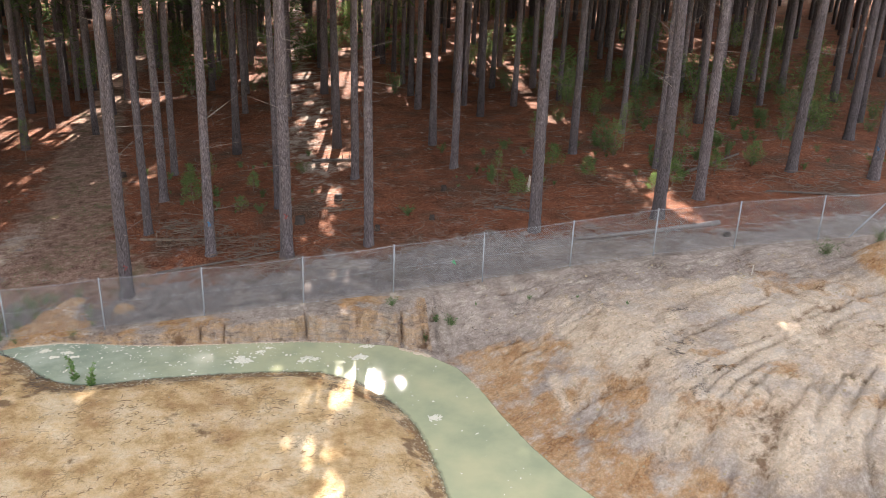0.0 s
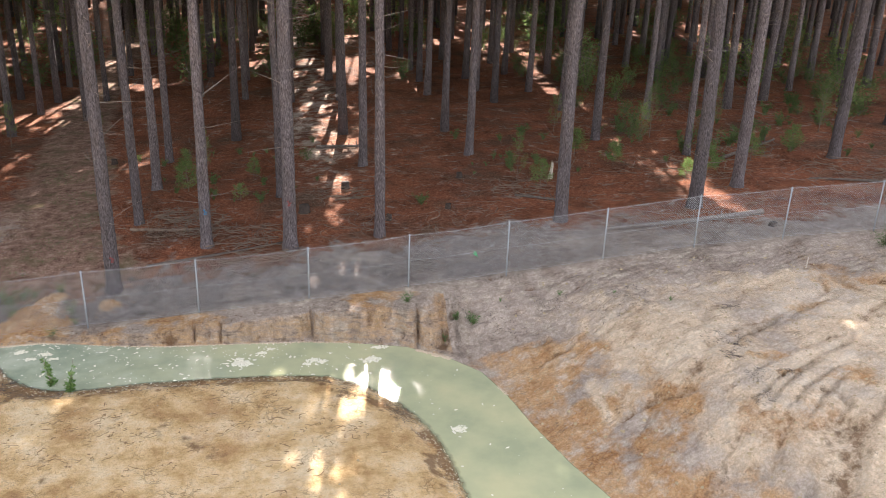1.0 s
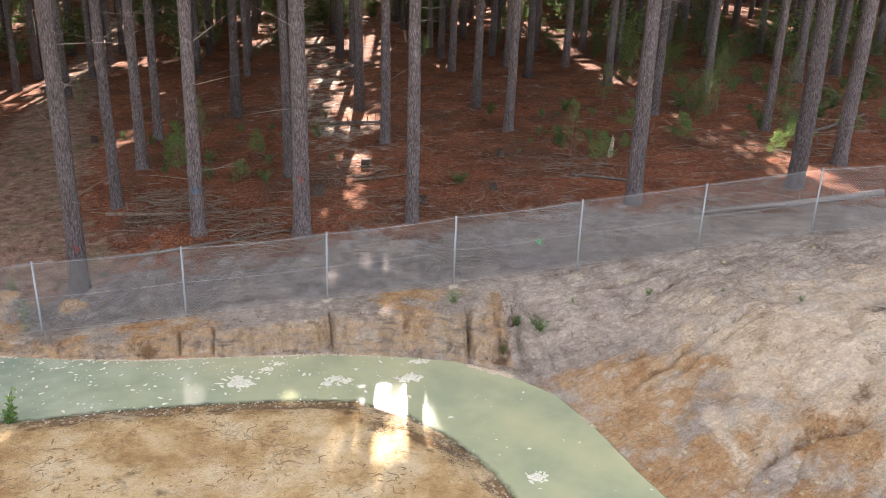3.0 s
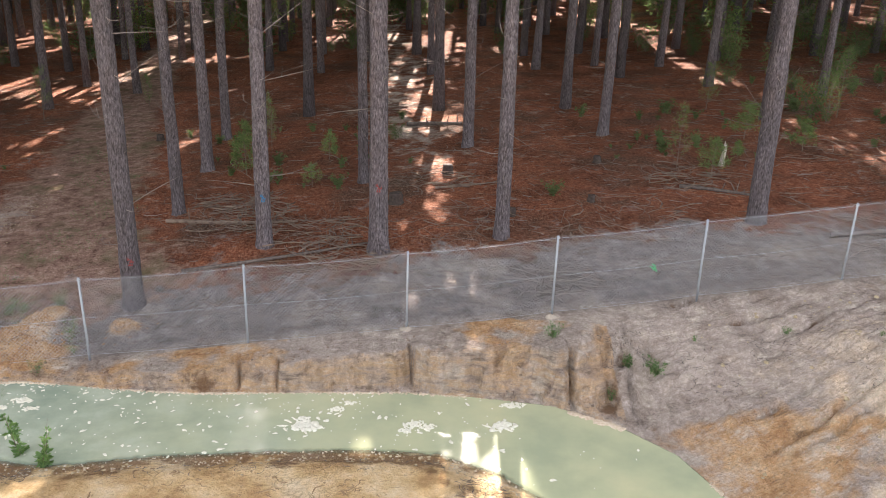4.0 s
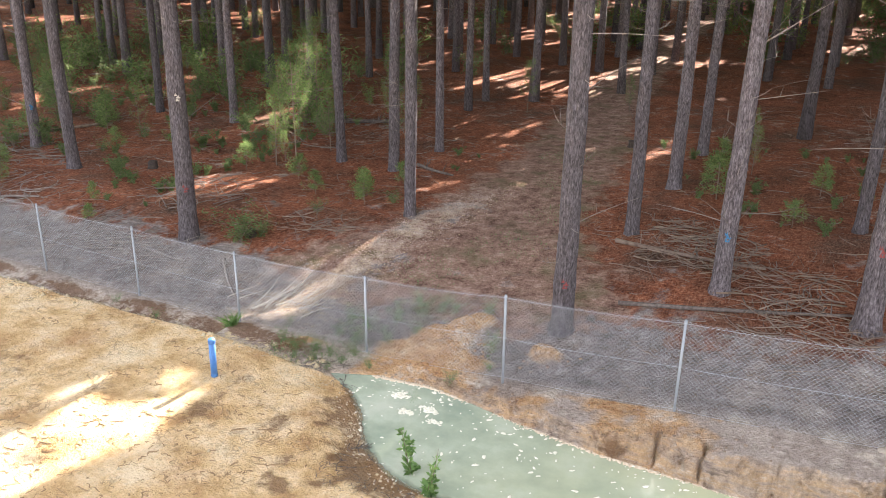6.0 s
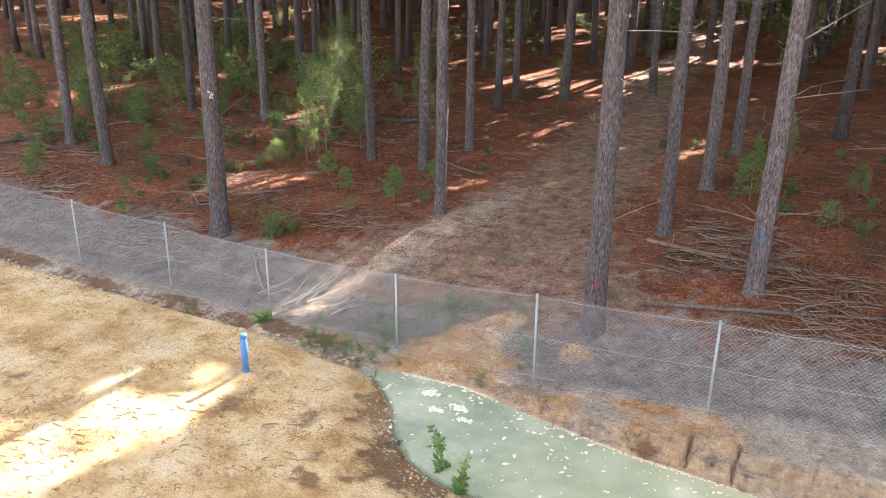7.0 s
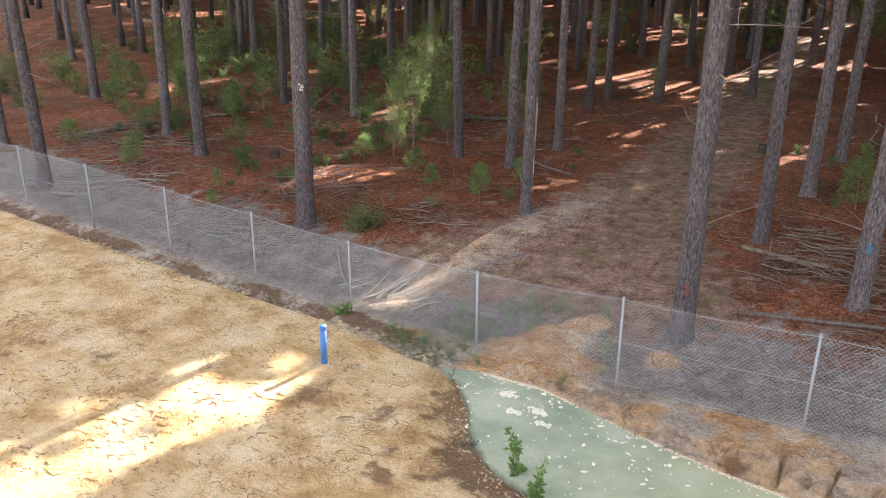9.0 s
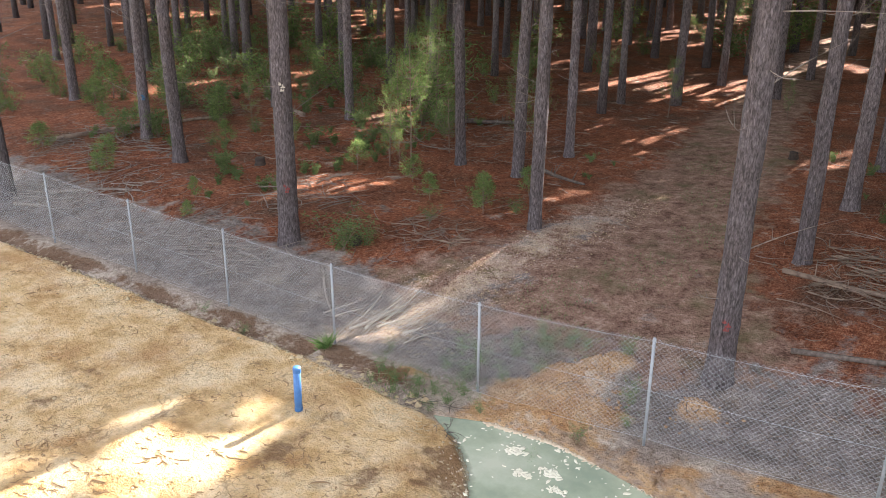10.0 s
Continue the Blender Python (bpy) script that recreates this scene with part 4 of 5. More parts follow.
def tufts(b, pts, size, blades, r, wide=0.4, up=0.2):
    """Leaf clumps: thin blades round each point."""
    n = len(pts)
    if not n:
        return
    for _ in range(blades):
        d = r.normal(size=(n, 3))
        d[:, 2] = d[:, 2] * 0.7 + up
        d /= np.linalg.norm(d, axis=1)[:, None]
        side = np.cross(d, r.normal(size=(n, 3)))
        side /= np.linalg.norm(side, axis=1)[:, None] + 1e-9
        ln = size * (0.6 + 0.8 * r.random(n))[:, None]
        o = pts + d * ln * 0.12
        quad = np.stack([o, o + d * ln * 0.55 + side * ln * wide / 2, o + d * ln, o + d * ln * 0.5 - side * ln * wide / 2], 1)
        b.add(quad, [(4 * k, 4 * k + 1, 4 * k + 2, 4 * k + 3) for k in range(n)])


def branch_mesh(seed):
    """A dead side branch that leaves along +x and bends up, with a few side twigs."""
    r = np.random.default_rng(seed)
    b = Build()
    ln = 0.3 + 1.25 * r.random() ** 1.8
    s = np.linspace(0, 1, 7)
    z = ((0.75 * r.random() - 0.1) * s + (0.9 * r.random() - 0.2) * s ** 2) * ln
    y = (r.random() - 0.5) * 0.5 * s ** 2 * ln
    pts = np.stack([s * ln * 0.9, y, z], -1)
    b.tube(pts, (0.004 + 0.004 * ln) * (1.1 - 0.85 * s), 5)
    for _ in range(int(r.random() * 4)):
        k = 2 + int(r.random() * 4)
        d = (r.random(3) - np.array([0.2, 0.5, 0.3])) * 0.5
        b.tube([pts[k], pts[k] + d * 0.5, pts[k] + d + (0, 0, 0.04)], [0.006, 0.004, 0.002], 4)
    return b.mesh("dead_branch", TWIG)


BRANCHES = [branch_mesh(900 + k) for k in range(14)]


def dab(tree, pts, x, y, dia, tall, mat, h, name, label):
    """A thin ragged mark on the side of a trunk that faces the drain."""
    i = int(np.argmin(np.abs(pts[:, 2] - h)))
    p = Build()
    toward = math.atan2(-12 - y, -4 - x)
    rad = dia / 2 * (1.0 - 0.72 * h / tall) * 1.1 + 0.012
    for dz, da, w in ((0.0, 0.0, 0.045), (0.07, 0.1, 0.05), (0.13, -0.15, 0.03)):
        ang = np.linspace(toward + da - w / rad, toward + da + w / rad, 5)
        lo = np.stack([pts[i][0] + rad * np.cos(ang), pts[i][1] + rad * np.sin(ang), np.full(5, h + dz)], -1)
        hi = lo + np.stack([0 * ang, 0 * ang, 0.05 + 0.04 * np.sin(ang * 40 + dz * 50)], -1)
        p.add(np.concatenate([lo, hi]), [(q, q + 1, q + 6, q + 5) for q in range(4)])
    part(name, p.mesh(name, mat), tree, label=label)


def make_tree(x, y, dia, k, near):
    r = np.random.default_rng(300 + k)
    z, tall = height(x, y), 22.5 + 3.5 * r.random()
    tree = tagged(new("pine_tree"), "tall plantation pine with grey bark and dead lower branches" if near else "tall slender plantation pine standing deeper in the wood", "tree", "plantation pines")
    tree.location = (x, y, z)
    close = near and y < 16
    b, pts = bark_tube(x, y, dia, tall, 18 if close else 9, 64 if close else 12, 300 + k)
    part("trunk", b.mesh("trunk", BARK), tree)
    c = Build()
    clumps = crown_points(x, y, z, tall, 200 if -21 < x < -11 and 8 < y < 44 else 220 if y < 13 and near else 170, r) - (x, y, z)
    tufts(c, clumps[clumps[:, 2] > 12.5], 1.1, 5, r, 0.5)
    low = clumps[clumps[:, 2] <= 12.5]
    tufts(c, np.concatenate([low + r.normal(size=low.shape) * 0.3 for _ in range(2)]), 0.55, 10, r, 0.13)
    if c.n:
        part("crown", c.mesh("crown", CROWN, False), tree)
    if near:
        count = int((25 if y < 9 else 14) + 8 * r.random())
        for _ in range(count):
            h = 1.2 + 8.5 * r.random() ** 0.8
            i = int(np.argmin(np.abs(pts[:, 2] - h)))
            a = r.random() * 360
            part("dead_branch", BRANCHES[int(r.random() * len(BRANCHES))], tree, Matrix.Translation(pts[i]) @ pose(0, 0, 0, 0, -10 + 25 * r.random(), a) @ Matrix.Translation((dia * 0.3, 0, 0)))
    if near and k in PAINT:
        mat, h, word = PAINT[k]
        dab(tree, pts, x, y, dia, tall, mat, h, "paint_mark", "dab of sprayed " + word + " paint")
    if near and k == 44:
        dab(tree, pts, x, y, dia, tall, PALE_WOOD, 3.6, "bark_scar", "pale bare patch where a branch broke off")


for k, (x, y, d) in enumerate(TREES):
    make_tree(x, y, d, k, True)
MORE.sort(key=lambda p: math.hypot(p[0] + 4, p[1] + 15))
for k, (x, y, d) in enumerate(MORE[:200]):
    make_tree(x, y, d, 1000 + k, False)


def make_far_wood():
    trunks, leaves = Build(), Build()
    r = np.random.default_rng(5)
    for k, (x, y, d) in enumerate(MORE[200:]):
        z = float(forest_z(x))
        b, _ = bark_tube(x, y, d, 24, 7, 6, 5000 + k)
        trunks.add(b.v[0] + (x, y, z), b.f)
        tufts(leaves, crown_points(x, y, z, 24.5, 56, r), 1.5, 5, r, 0.5)
    tagged(new("far_wood", trunks.mesh("far_wood", BARK)), "many far pine trunks deep in the plantation", "trees", kind="stuff")
    tagged(new("far_canopy", leaves.mesh("far_canopy", CROWN, False)), "dark green needle canopy of the far pines", "trees", kind="stuff")


make_far_wood()


def make_unseen_wood():
    """An unseen dense wood edge, added behind the view to block low sky light."""
    trunks, leaves = Build(), Build()
    r = np.random.default_rng(6)
    for k in range(110):
        x = -130 + 2.3 * k + r.normal() * 0.8
        y = -92 - 9 * r.random() + 0.0016 * (x + 4) ** 2
        b, _ = bark_tube(x, y, 0.4, 22, 7, 6, 7000 + k)
        trunks.add(b.v[0] + (x, y, 0.0), b.f)
        h, a = 2.5 + 20 * r.random(70), r.random(70) * 6.283
        d = (0.6 + 2.8 * (1.05 - h / 23)) * np.sqrt(r.random(70))
        tufts(leaves, np.stack([x + d * np.cos(a), y + d * np.sin(a), h], -1), 1.9, 4, r, 0.6)
    tagged(new("far_wood", trunks.mesh("far_wood", BARK)), "added unseen pine trunks behind the view that block low sky light", "trees", kind="stuff")
    tagged(new("far_canopy", leaves.mesh("far_canopy", CROWN, False)), "added unseen dark green crowns behind the view that block low sky light", "trees", kind="stuff")


make_unseen_wood()


# ---- things on the forest floor ----
def stick(b, x, y, ln, r0, r, drop=0.0, flat=True):
    """One crooked stick lying near x, y."""
    a = r.random() * np.pi * 2
    s = np.linspace(-0.5, 0.5, 5)
    bend = (r.random() - 0.5) * (0.35 if flat else 0.7) * ln
    px = x + np.cos(a) * s * ln - np.sin(a) * bend * (s * s * 4 - 0.5)
    py = y + np.sin(a) * s * ln + np.cos(a) * bend * (s * s * 4 - 0.5)
    pz = heights(px, py)
    pz = np.maximum(pz, pz.mean()) + r0 + drop * r.random() + (r.random() - 0.3) * 0.12 * ln * (s + 0.5) * (0 if flat else 1)
    b.tube(np.stack([px, py, pz], -1), r0 * np.array([1, 0.95, 0.85, 0.65, 0.35]), 4)


def brush_pile(x, y, rad, count, seed, mat, label):
    r = np.random.default_rng(seed)
    b = Build()
    for _ in range(count):
        a, d = r.random() * 6.283, rad * np.sqrt(r.random())
        stick(b, x + d * np.cos(a) * 1.3, y + d * np.sin(a), 0.35 + 1.1 * r.random(), 0.006 + 0.014 * r.random() ** 2, r, 0.16, False)
    tagged(new("brush_pile", b.mesh("brush_pile", mat)), label, "brushwood", kind="stuff")


for n, (x, y, rad, count) in enumerate(((-6.9, 6.0, 1.1, 130), (-5.1, 4.6, 1.0, 80), (-7.1, 7.4, 0.8, 70), (-4.3, 3.1, 0.9, 70), (-1.2, 4.6, 1.1, 45), (5.6, 7.4, 1.0, 60), (8.6, 2.2, 1.4, 50), (12.5, 8.0, 1.8, 70), (-16.3, 4.6, 0.9, 45),
                                        (-21.0, 5.2, 1.3, 60), (-29.3, 5.4, 2.2, 130), (-26.6, 3.0, 1.5, 60), (15.8, 10.5, 1.8, 70), (-1.7, 8.2, 0.9, 45), (18.5, 6.0, 1.8, 60), (2.6, 4.2, 1.4, 40), (-21.6, 13.0, 2.2, 60))):
    brush_pile(x, y, rad, count, 40 + n, TWIG if x < -20 else STICK, "heap of dry fallen pine branches on red needle litter")
brush_pile(0.4, 1.3, 0.55, 55, 80, TWIG, "pale dry sticks heaped behind the chain-link fence")


def corner_heap():
    """Bleached branches that lie side by side, butts towards the fence."""
    r = np.random.default_rng(81)
    b = Build()
    for _ in range(26):
        x, y = -14.95 + 0.5 * r.normal(), 0.75 + 0.25 * r.normal()
        a, ln = radians(78 + 16 * r.normal()), 0.45 + 0.75 * r.random()
        s = np.linspace(0, 1, 6)
        px, py = x + np.cos(a) * ln * s + 0.06 * r.normal() * np.sin(3 * s), y + np.sin(a) * ln * s
        pz = heights(px, py) + 0.03 + 0.1 * r.random() + 0.08 * r.random() * s
        b.tube(np.stack([px, py, pz], -1), (0.008 + 0.026 * r.random() ** 2) * (1.05 - 0.6 * s), 5)
    tagged(new("brush_pile", b.mesh("brush_pile", PALE_WOOD)), "bleached branches heaped on chips behind the fence", "brushwood", kind="stuff")


corner_heap()


def wood_chips():
    """Pale bark and wood chips spread beside the track."""
    r = np.random.default_rng(84)
    b = Build()
    s = r.random(4200) ** 0.8
    x = np.interp(s, [0, 0.3, 0.6, 1], [-15.0, -14.5, -13.7, -13.3]) + 0.6 * r.normal(size=s.size) * (1.1 - 0.5 * s)
    y = np.interp(s, [0, 0.3, 0.6, 1], [0.35, 2.2, 4.2, 9.0]) + 0.3 * r.normal(size=s.size)
    keep = y > 0.12
    x, y = x[keep], y[keep]
    n = x.size
    a, ln = r.random(n) * 6.283, 0.008 + 0.024 * r.random(n) ** 2
    d = np.stack([np.cos(a), np.sin(a), 0.5 * (r.random(n) - 0.5)], -1) * ln[:, None]
    e = np.stack([-np.sin(a), np.cos(a), 0.7 * (r.random(n) - 0.5)], -1) * (ln * (0.3 + 0.5 * r.random(n)))[:, None]
    o = np.stack([x, y, heights(x, y) + 0.012], -1)
    b.add(np.stack([o - d - e, o + d - e, o + d + e, o - d + e, o + (0, 0, 0.012)], 1), [f for k in range(0, 5 * n, 5) for f in ((k, k + 1, k + 4), (k + 1, k + 2, k + 4), (k + 2, k + 3, k + 4), (k + 3, k, k + 4))])
    tagged(new("wood_chips", b.mesh("wood_chips", CHIP, False)), "pale pink-brown wood chips strewn beside the track", "wood chips", kind="stuff")


wood_chips()
brush_pile(-21.3, 2.2, 1.0, 50, 83, TWIG, "pale dry branches scattered behind the chain-link fence")
brush_pile(-27.0, 1.8, 1.2, 60, 85, TWIG, "pale dry branches heaped behind the chain-link fence")
brush_pile(-19.4, 1.7, 0.9, 30, 82, TWIG, "pale dry branches scattered behind the chain-link fence")


def litter():
    r = np.random.default_rng(12)
    b, pale = Build(), Build()
    for n in range(5600):
        y = 1.5 + 22 * r.random() ** 1.5
        x = -34 + 58 * r.random()
        if road_mask(np.array([x]), np.array([y]))[0] > 0.3:
            continue
        stick(b if n % 3 else pale, x, y, 0.2 + 0.8 * r.random() ** 2, 0.004 + 0.009 * r.random() ** 2, r)
    tagged(new("fallen_twigs", pale.mesh("fallen_twigs", TWIG)), "bleached grey twigs strewn over the needle litter", "twigs", kind="stuff")
    tagged(new("fallen_twigs", b.mesh("fallen_twigs", STICK)), "thin dry twigs strewn over the needle litter", "twigs", kind="stuff")


litter()


def log(xa, ya, xb, yb, r0, mat, label, seed):
    r = np.random.default_rng(seed)
    s = np.linspace(0, 1, 12)
    ln = math.hypot(xb - xa, yb - ya)
    nx, ny = -(yb - ya) / ln, (xb - xa) / ln
    w = (r.random() - 0.5) * 0.12 * ln * np.sin(np.pi * s)
    px, py = xa + (xb - xa) * s + nx * w, ya + (yb - ya) * s + ny * w
    pz = heights(px, py)
    base = np.polyval(np.polyfit(s, pz, 2), s)
    base = base + max(0, (pz - base).max() * 0.5)
    b = Build()
    b.tube(np.stack([px, py, base + r0 * 0.75], -1), r0 * (1 - 0.45 * s) * (1 + 0.08 * np.sin(s * 31)), 9)
    ob = tagged(new("fallen_log"), label, "log", "fallen logs")
    part("stem", b.mesh("stem", mat), ob)
    for _ in range(4):
        k = 2 + int(r.random() * 9)
        c = Build()
        d = np.array([nx * (r.random() - 0.5) * 0.5, ny * (r.random() - 0.5) * 0.5, 0.12 + 0.2 * r.random()])
        p = np.array([px[k], py[k], base[k] + r0])
        c.tube([p - (0, 0, r0 * 0.6), p + d * 0.6, p + d], [r0 * 0.3, r0 * 0.2, r0 * 0.08], 5)
        part("branch_stub", c.mesh("branch_stub", mat), ob)


for n, (xa, ya, xb, yb, r0, mat, label) in enumerate((
        (-8.85, 6.2, -5.4, 5.5, 0.055, STICK, "thin pale fallen pine log on needle litter"), (-7.9, 3.15, -3.6, 3.75, 0.05, LOG, "thin grey fallen pine log near the fence"),
        (-2.1, 15.7, -0.1, 15.2, 0.09, LOG, "short grey fallen log across the open lane"), (12.7, 2.4, 7.0, 2.2, 0.1, GREY_LOG, "long thick grey fallen trunk behind the fence"),
        (-31.5, 4.7, -29.6, 10.2, 0.08, STICK, "long fallen pine log between far trunks"), (-22.5, 14.4, -19.7, 16.3, 0.09, LOG, "dark fallen log on red needle litter"),
        (-19.7, 1.9, -18.75, 1.82, 0.055, GREY_LOG, "short bleached log lying behind the fence"), (-27.4, 12.0, -30.7, 13.3, 0.07, STICK, "fallen pine log among undergrowth"),
        (14.5, 9.0, 18.0, 11.0, 0.08, LOG, "grey fallen log among undergrowth"), (5.0, 6.6, 6.6, 5.2, 0.06, LOG, "short dark fallen log beside a sapling"),
        (-1.7, 7.6, 0.2, 8.0, 0.035, STICK, "thin fallen pole on needle litter"), (-17.4, 2.2, -16.0, 0.9, 0.04, TWIG, "bleached pole leaning low behind the fence"),
        (-20.9, 1.85, -19.8, 2.1, 0.03, TWIG, "thin bleached pole lying behind the fence"), (-27.6, 0.95, -26.4, 1.35, 0.06, TWIG, "pale fallen log against the fence"), (-27.3, 1.85, -25.0, 3.1, 0.05, TWIG, "long pale fallen pole behind the fence"),
        (-16.6, 10.6, -15.0, 9.9, 0.06, LOG, "dark fallen log beside a pine trunk"), (19.6, 4.0, 16.4, 5.6, 0.06, LOG, "grey fallen log near the strainer post"))):
    log(xa, ya, xb, yb, r0, mat, label, 60 + n)


def stump(x, y, r0, tall, mat, label, seed, ragged=False):
    r = np.random.default_rng(seed)
    z = height(x, y)
    b = Build()
    h = np.array([-0.06, 0.0, 0.3, 0.8, 1.0, 1.0]) * tall
    rad = r0 * (np.array([1.4, 1.25, 1.0, 0.75, 0.5, 0.0]) if ragged else np.array([1.35, 1.2, 1.02, 0.97, 0.94, 0.0]))
    b.tube([(x + (0.15 * q * tall if ragged else 0), y, z + q) for q in h], np.maximum(rad, 0.001), 11)
    v = b.v[0]
    v[:, :2] += (r.random((len(v), 2)) - 0.5) * r0 * 0.22
    v[-22:-11, 2] += (r.random(11) - 0.5) * tall * (0.5 if ragged else 0.12)
    tagged(new("stump", b.mesh("stump", mat)), label, "tree stump", "stumps")


for n, (x, y, r0, h, mat, label, rag) in enumerate((
        (0.04, 5.04, 0.1, 0.2, STUMP, "low weathered cut pine stump", False), (2.26, 5.64, 0.1, 0.18, STUMP, "low weathered cut pine stump", False), (-2.85, 6.6, 0.19, 0.28, STUMP, "broad dark cut pine stump", False),
        (-1.2, 9.2, 0.16, 0.26, STUMP, "broad grey cut pine stump in the open lane", False), (6.9, 8.4, 0.08, 0.62, PALE_WOOD, "pale splintered snag of a broken sapling", True), (-17.6, 3.5, 0.13, 0.16, STUMP, "low dark cut pine stump", False),
        (-24.0, 6.6, 0.14, 0.2, STUMP, "low dark cut pine stump", False), (-20.8, 4.4, 0.1, 0.14, STUMP, "low dark cut pine stump", False), (3.4, 9.4, 0.12, 0.2, STUMP, "low dark cut pine stump", False), (-11.0, 15.5, 0.13, 0.2, STUMP, "low dark cut pine stump", False),
        (12.4, 1.2, 0.13, 0.12, STUMP, "low dark lump of wood behind the fence", False))):
    stump(x, y, r0, h, mat, label, 130 + n, rag)


# ---- undergrowth ----
def young_pine(seed, levels=7, blade=0.13, open_crown=False):
    """A sapling one metre tall: stem, whorls of side shoots that turn up, a brush of needles round each shoot's end."""
    r = np.random.default_rng(seed)
    root = new("pine_sapling")
    s = np.linspace(0, 1, 8)
    sx, sy = (r.random() - 0.5) * 0.15 * s, (r.random() - 0.5) * 0.15 * s
    b, c = Build(), Build()
    b.tube(np.stack([sx, sy, s * 0.97 - 0.03], -1), (0.011 if open_crown else 0.016) * (1.05 - 0.8 * s), 6)
    tips = [(sx[-1], sy[-1], 0.97 - 0.03 * k) for k in range(3)]
    for k in range(levels):
        h = 0.16 + 0.8 * k / levels
        if open_crown and r.random() < 0.15:
            continue
        for j in range(4 + int(2 * r.random())):
            a, ln = r.random() * 6.283, ((0.2 if open_crown else 0.36) * (1.08 - h) + 0.06) * (0.5 + 0.8 * r.random())
            q = np.linspace(0, 1, 5)
            px, py = np.interp(h, s, sx) + np.cos(a) * ln * q ** 0.8, np.interp(h, s, sy) + np.sin(a) * ln * q ** 0.8
            pz = h + (0.15 * q + (0.75 if open_crown else 0.4) * q ** 2.5) * ln
            b.tube(np.stack([px, py, pz], -1), 0.004 * (1.1 - 0.8 * q), 4, False)
            tips += [(px[i] + (px[i] - px[i - 1]) * f, py[i] + (py[i] - py[i - 1]) * f, pz[i] + (pz[i] - pz[i - 1]) * f) for i in (3, 4) for f in ((-0.5, 0.0) if open_crown else (0.0,))]
    tufts(c, np.array(tips), blade, 13 if open_crown else 20, r, 0.055 if open_crown else 0.09, 0.55 if open_crown else 0.3)
    part("stem", b.mesh("stem", STICK), root)
    part("foliage", c.mesh("foliage", SAPLING, False), root)
    return root


def shrub(seed, mat=None, blades=5, leaf=0.085, name="bush"):
    """A bush one metre tall of many stems and small leaves."""
    r = np.random.default_rng(seed)
    root = new(name)
    b, c = Build(), Build()
    few = name in ("seedling", "weed")
    for _ in range(7 if few else 10):
        a, lean, ln = r.random() * 6.283, 0.15 + 0.55 * r.random(), 0.6 + 0.4 * r.random()
        q = np.linspace(0, 1, 5)
        pts = np.stack([np.cos(a) * lean * ln * q ** 1.3, np.sin(a) * lean * ln * q ** 1.3, ln * (q - 0.12 * q * q) - 0.03], -1)
        b.tube(pts, 0.009 * (1.1 - 0.9 * q), 4, False)
        if few:
            part("stalk", b.mesh("stalk", STICK), root)
            b = Build()
        spots = pts[1:].repeat(5, 0) + r.normal(size=(20, 3)) * 0.09
        tufts(c, spots, leaf, blades, r, 0.2 if leaf < 0.1 else 0.4, 0.15)
    if not few:
        part("stalk", b.mesh("stalk", STICK), root)
    part("foliage", c.mesh("foliage", mat or SHRUB, False), root)
    return root


def slender_weed(seed):
    """A slim upright plant one metre tall with small leaves in pairs up each stem."""
    r = np.random.default_rng(seed)
    root = new("waterside_plant")
    b, c = Build(), Build()
    for n in range(4):
        a, ln = r.random() * 6.283, (1.0, 0.7, 0.55, 0.4)[n]
        q = np.linspace(0, 1, 7)
        pts = np.stack([np.cos(a) * 0.16 * ln * q ** 1.5, np.sin(a) * 0.16 * ln * q ** 1.5, ln * q - 0.25], -1)
        b.tube(pts, 0.008 * (1.1 - 0.8 * q), 5, False)
        t = 0.25 + 0.75 * r.random(24)
        spots = np.stack([np.interp(t, q, pts[:, k]) for k in range(3)], -1)
        tufts(c, spots, 0.085, 3, r, 0.42, 0.25)
    part("stalk", b.mesh("stalk", STICK), root)
    part("foliage", c.mesh("foliage", GRASS, False), root)
    return root


def place_copy(ob, m):
    """A copy of a thing at m, whose scale is its own."""
    keep = ob.matrix_basis.copy()
    ob.matrix_basis = Matrix()
    c = copy_thing(ob, m)
    ob.matrix_basis = keep
    return c


def scatter(kinds, spots, label, category, group, seed, slim=1.0):
    r = np.random.default_rng(seed)
    for ob in kinds:
        tagged(ob, label, category, group)
    for n, (x, y, tall) in enumerate(spots):
        wide = slim * tall * (0.8 + 0.4 * r.random())
        m = pose(x, y, height(x, y), 0, 0, 360 * r.random()) @ Matrix.Diagonal((wide, wide, tall, 1))
        if n < len(kinds):
            kinds[n].matrix_basis = m
        else:
            place_copy(kinds[n % len(kinds)], m)


scatter([young_pine(200 + k) for k in range(5)], [
    (-16.0, 6.4, 0.9), (-27.1, 3.3, 0.7), (-4.8, 11.4, 0.9), (6.2, 7.4, 1.1), (9.9, 9.4, 1.0), (13.0, 7.3, 1.2), (7.6, 8.9, 0.6), (-7.3, 10.4, 1.2), (-15.8, 8.3, 0.8), (-17.9, 6.8, 0.7), (11.8, 6.6, 0.9), (15.6, 8.6, 1.1),
    (8.8, 11.2, 1.2), (-5.2, 8.6, 0.7), (-23.2, 3.5, 0.6), (-21.4, 8.0, 0.9), (-19.3, 7.9, 0.8), (-7.6, 12.4, 1.2), (17.6, 9.0, 1.2), (-25.0, 8.8, 1.1), (-31.0, 3.9, 0.9), (-22.4, 2.6, 0.5), (-30.9, 7.6, 1.2), (-27.6, 3.9, 0.9), (-32.6, 10.2, 1.6), (-34.5, 8.2, 1.2), (-29.0, 9.4, 1.3), (-26.6, 7.6, 0.8), (-36.0, 10.0, 1.5), (-16.2, 6.7, 0.9)], "small bright green pine sapling in needle litter", "sapling", "pine saplings", 3)
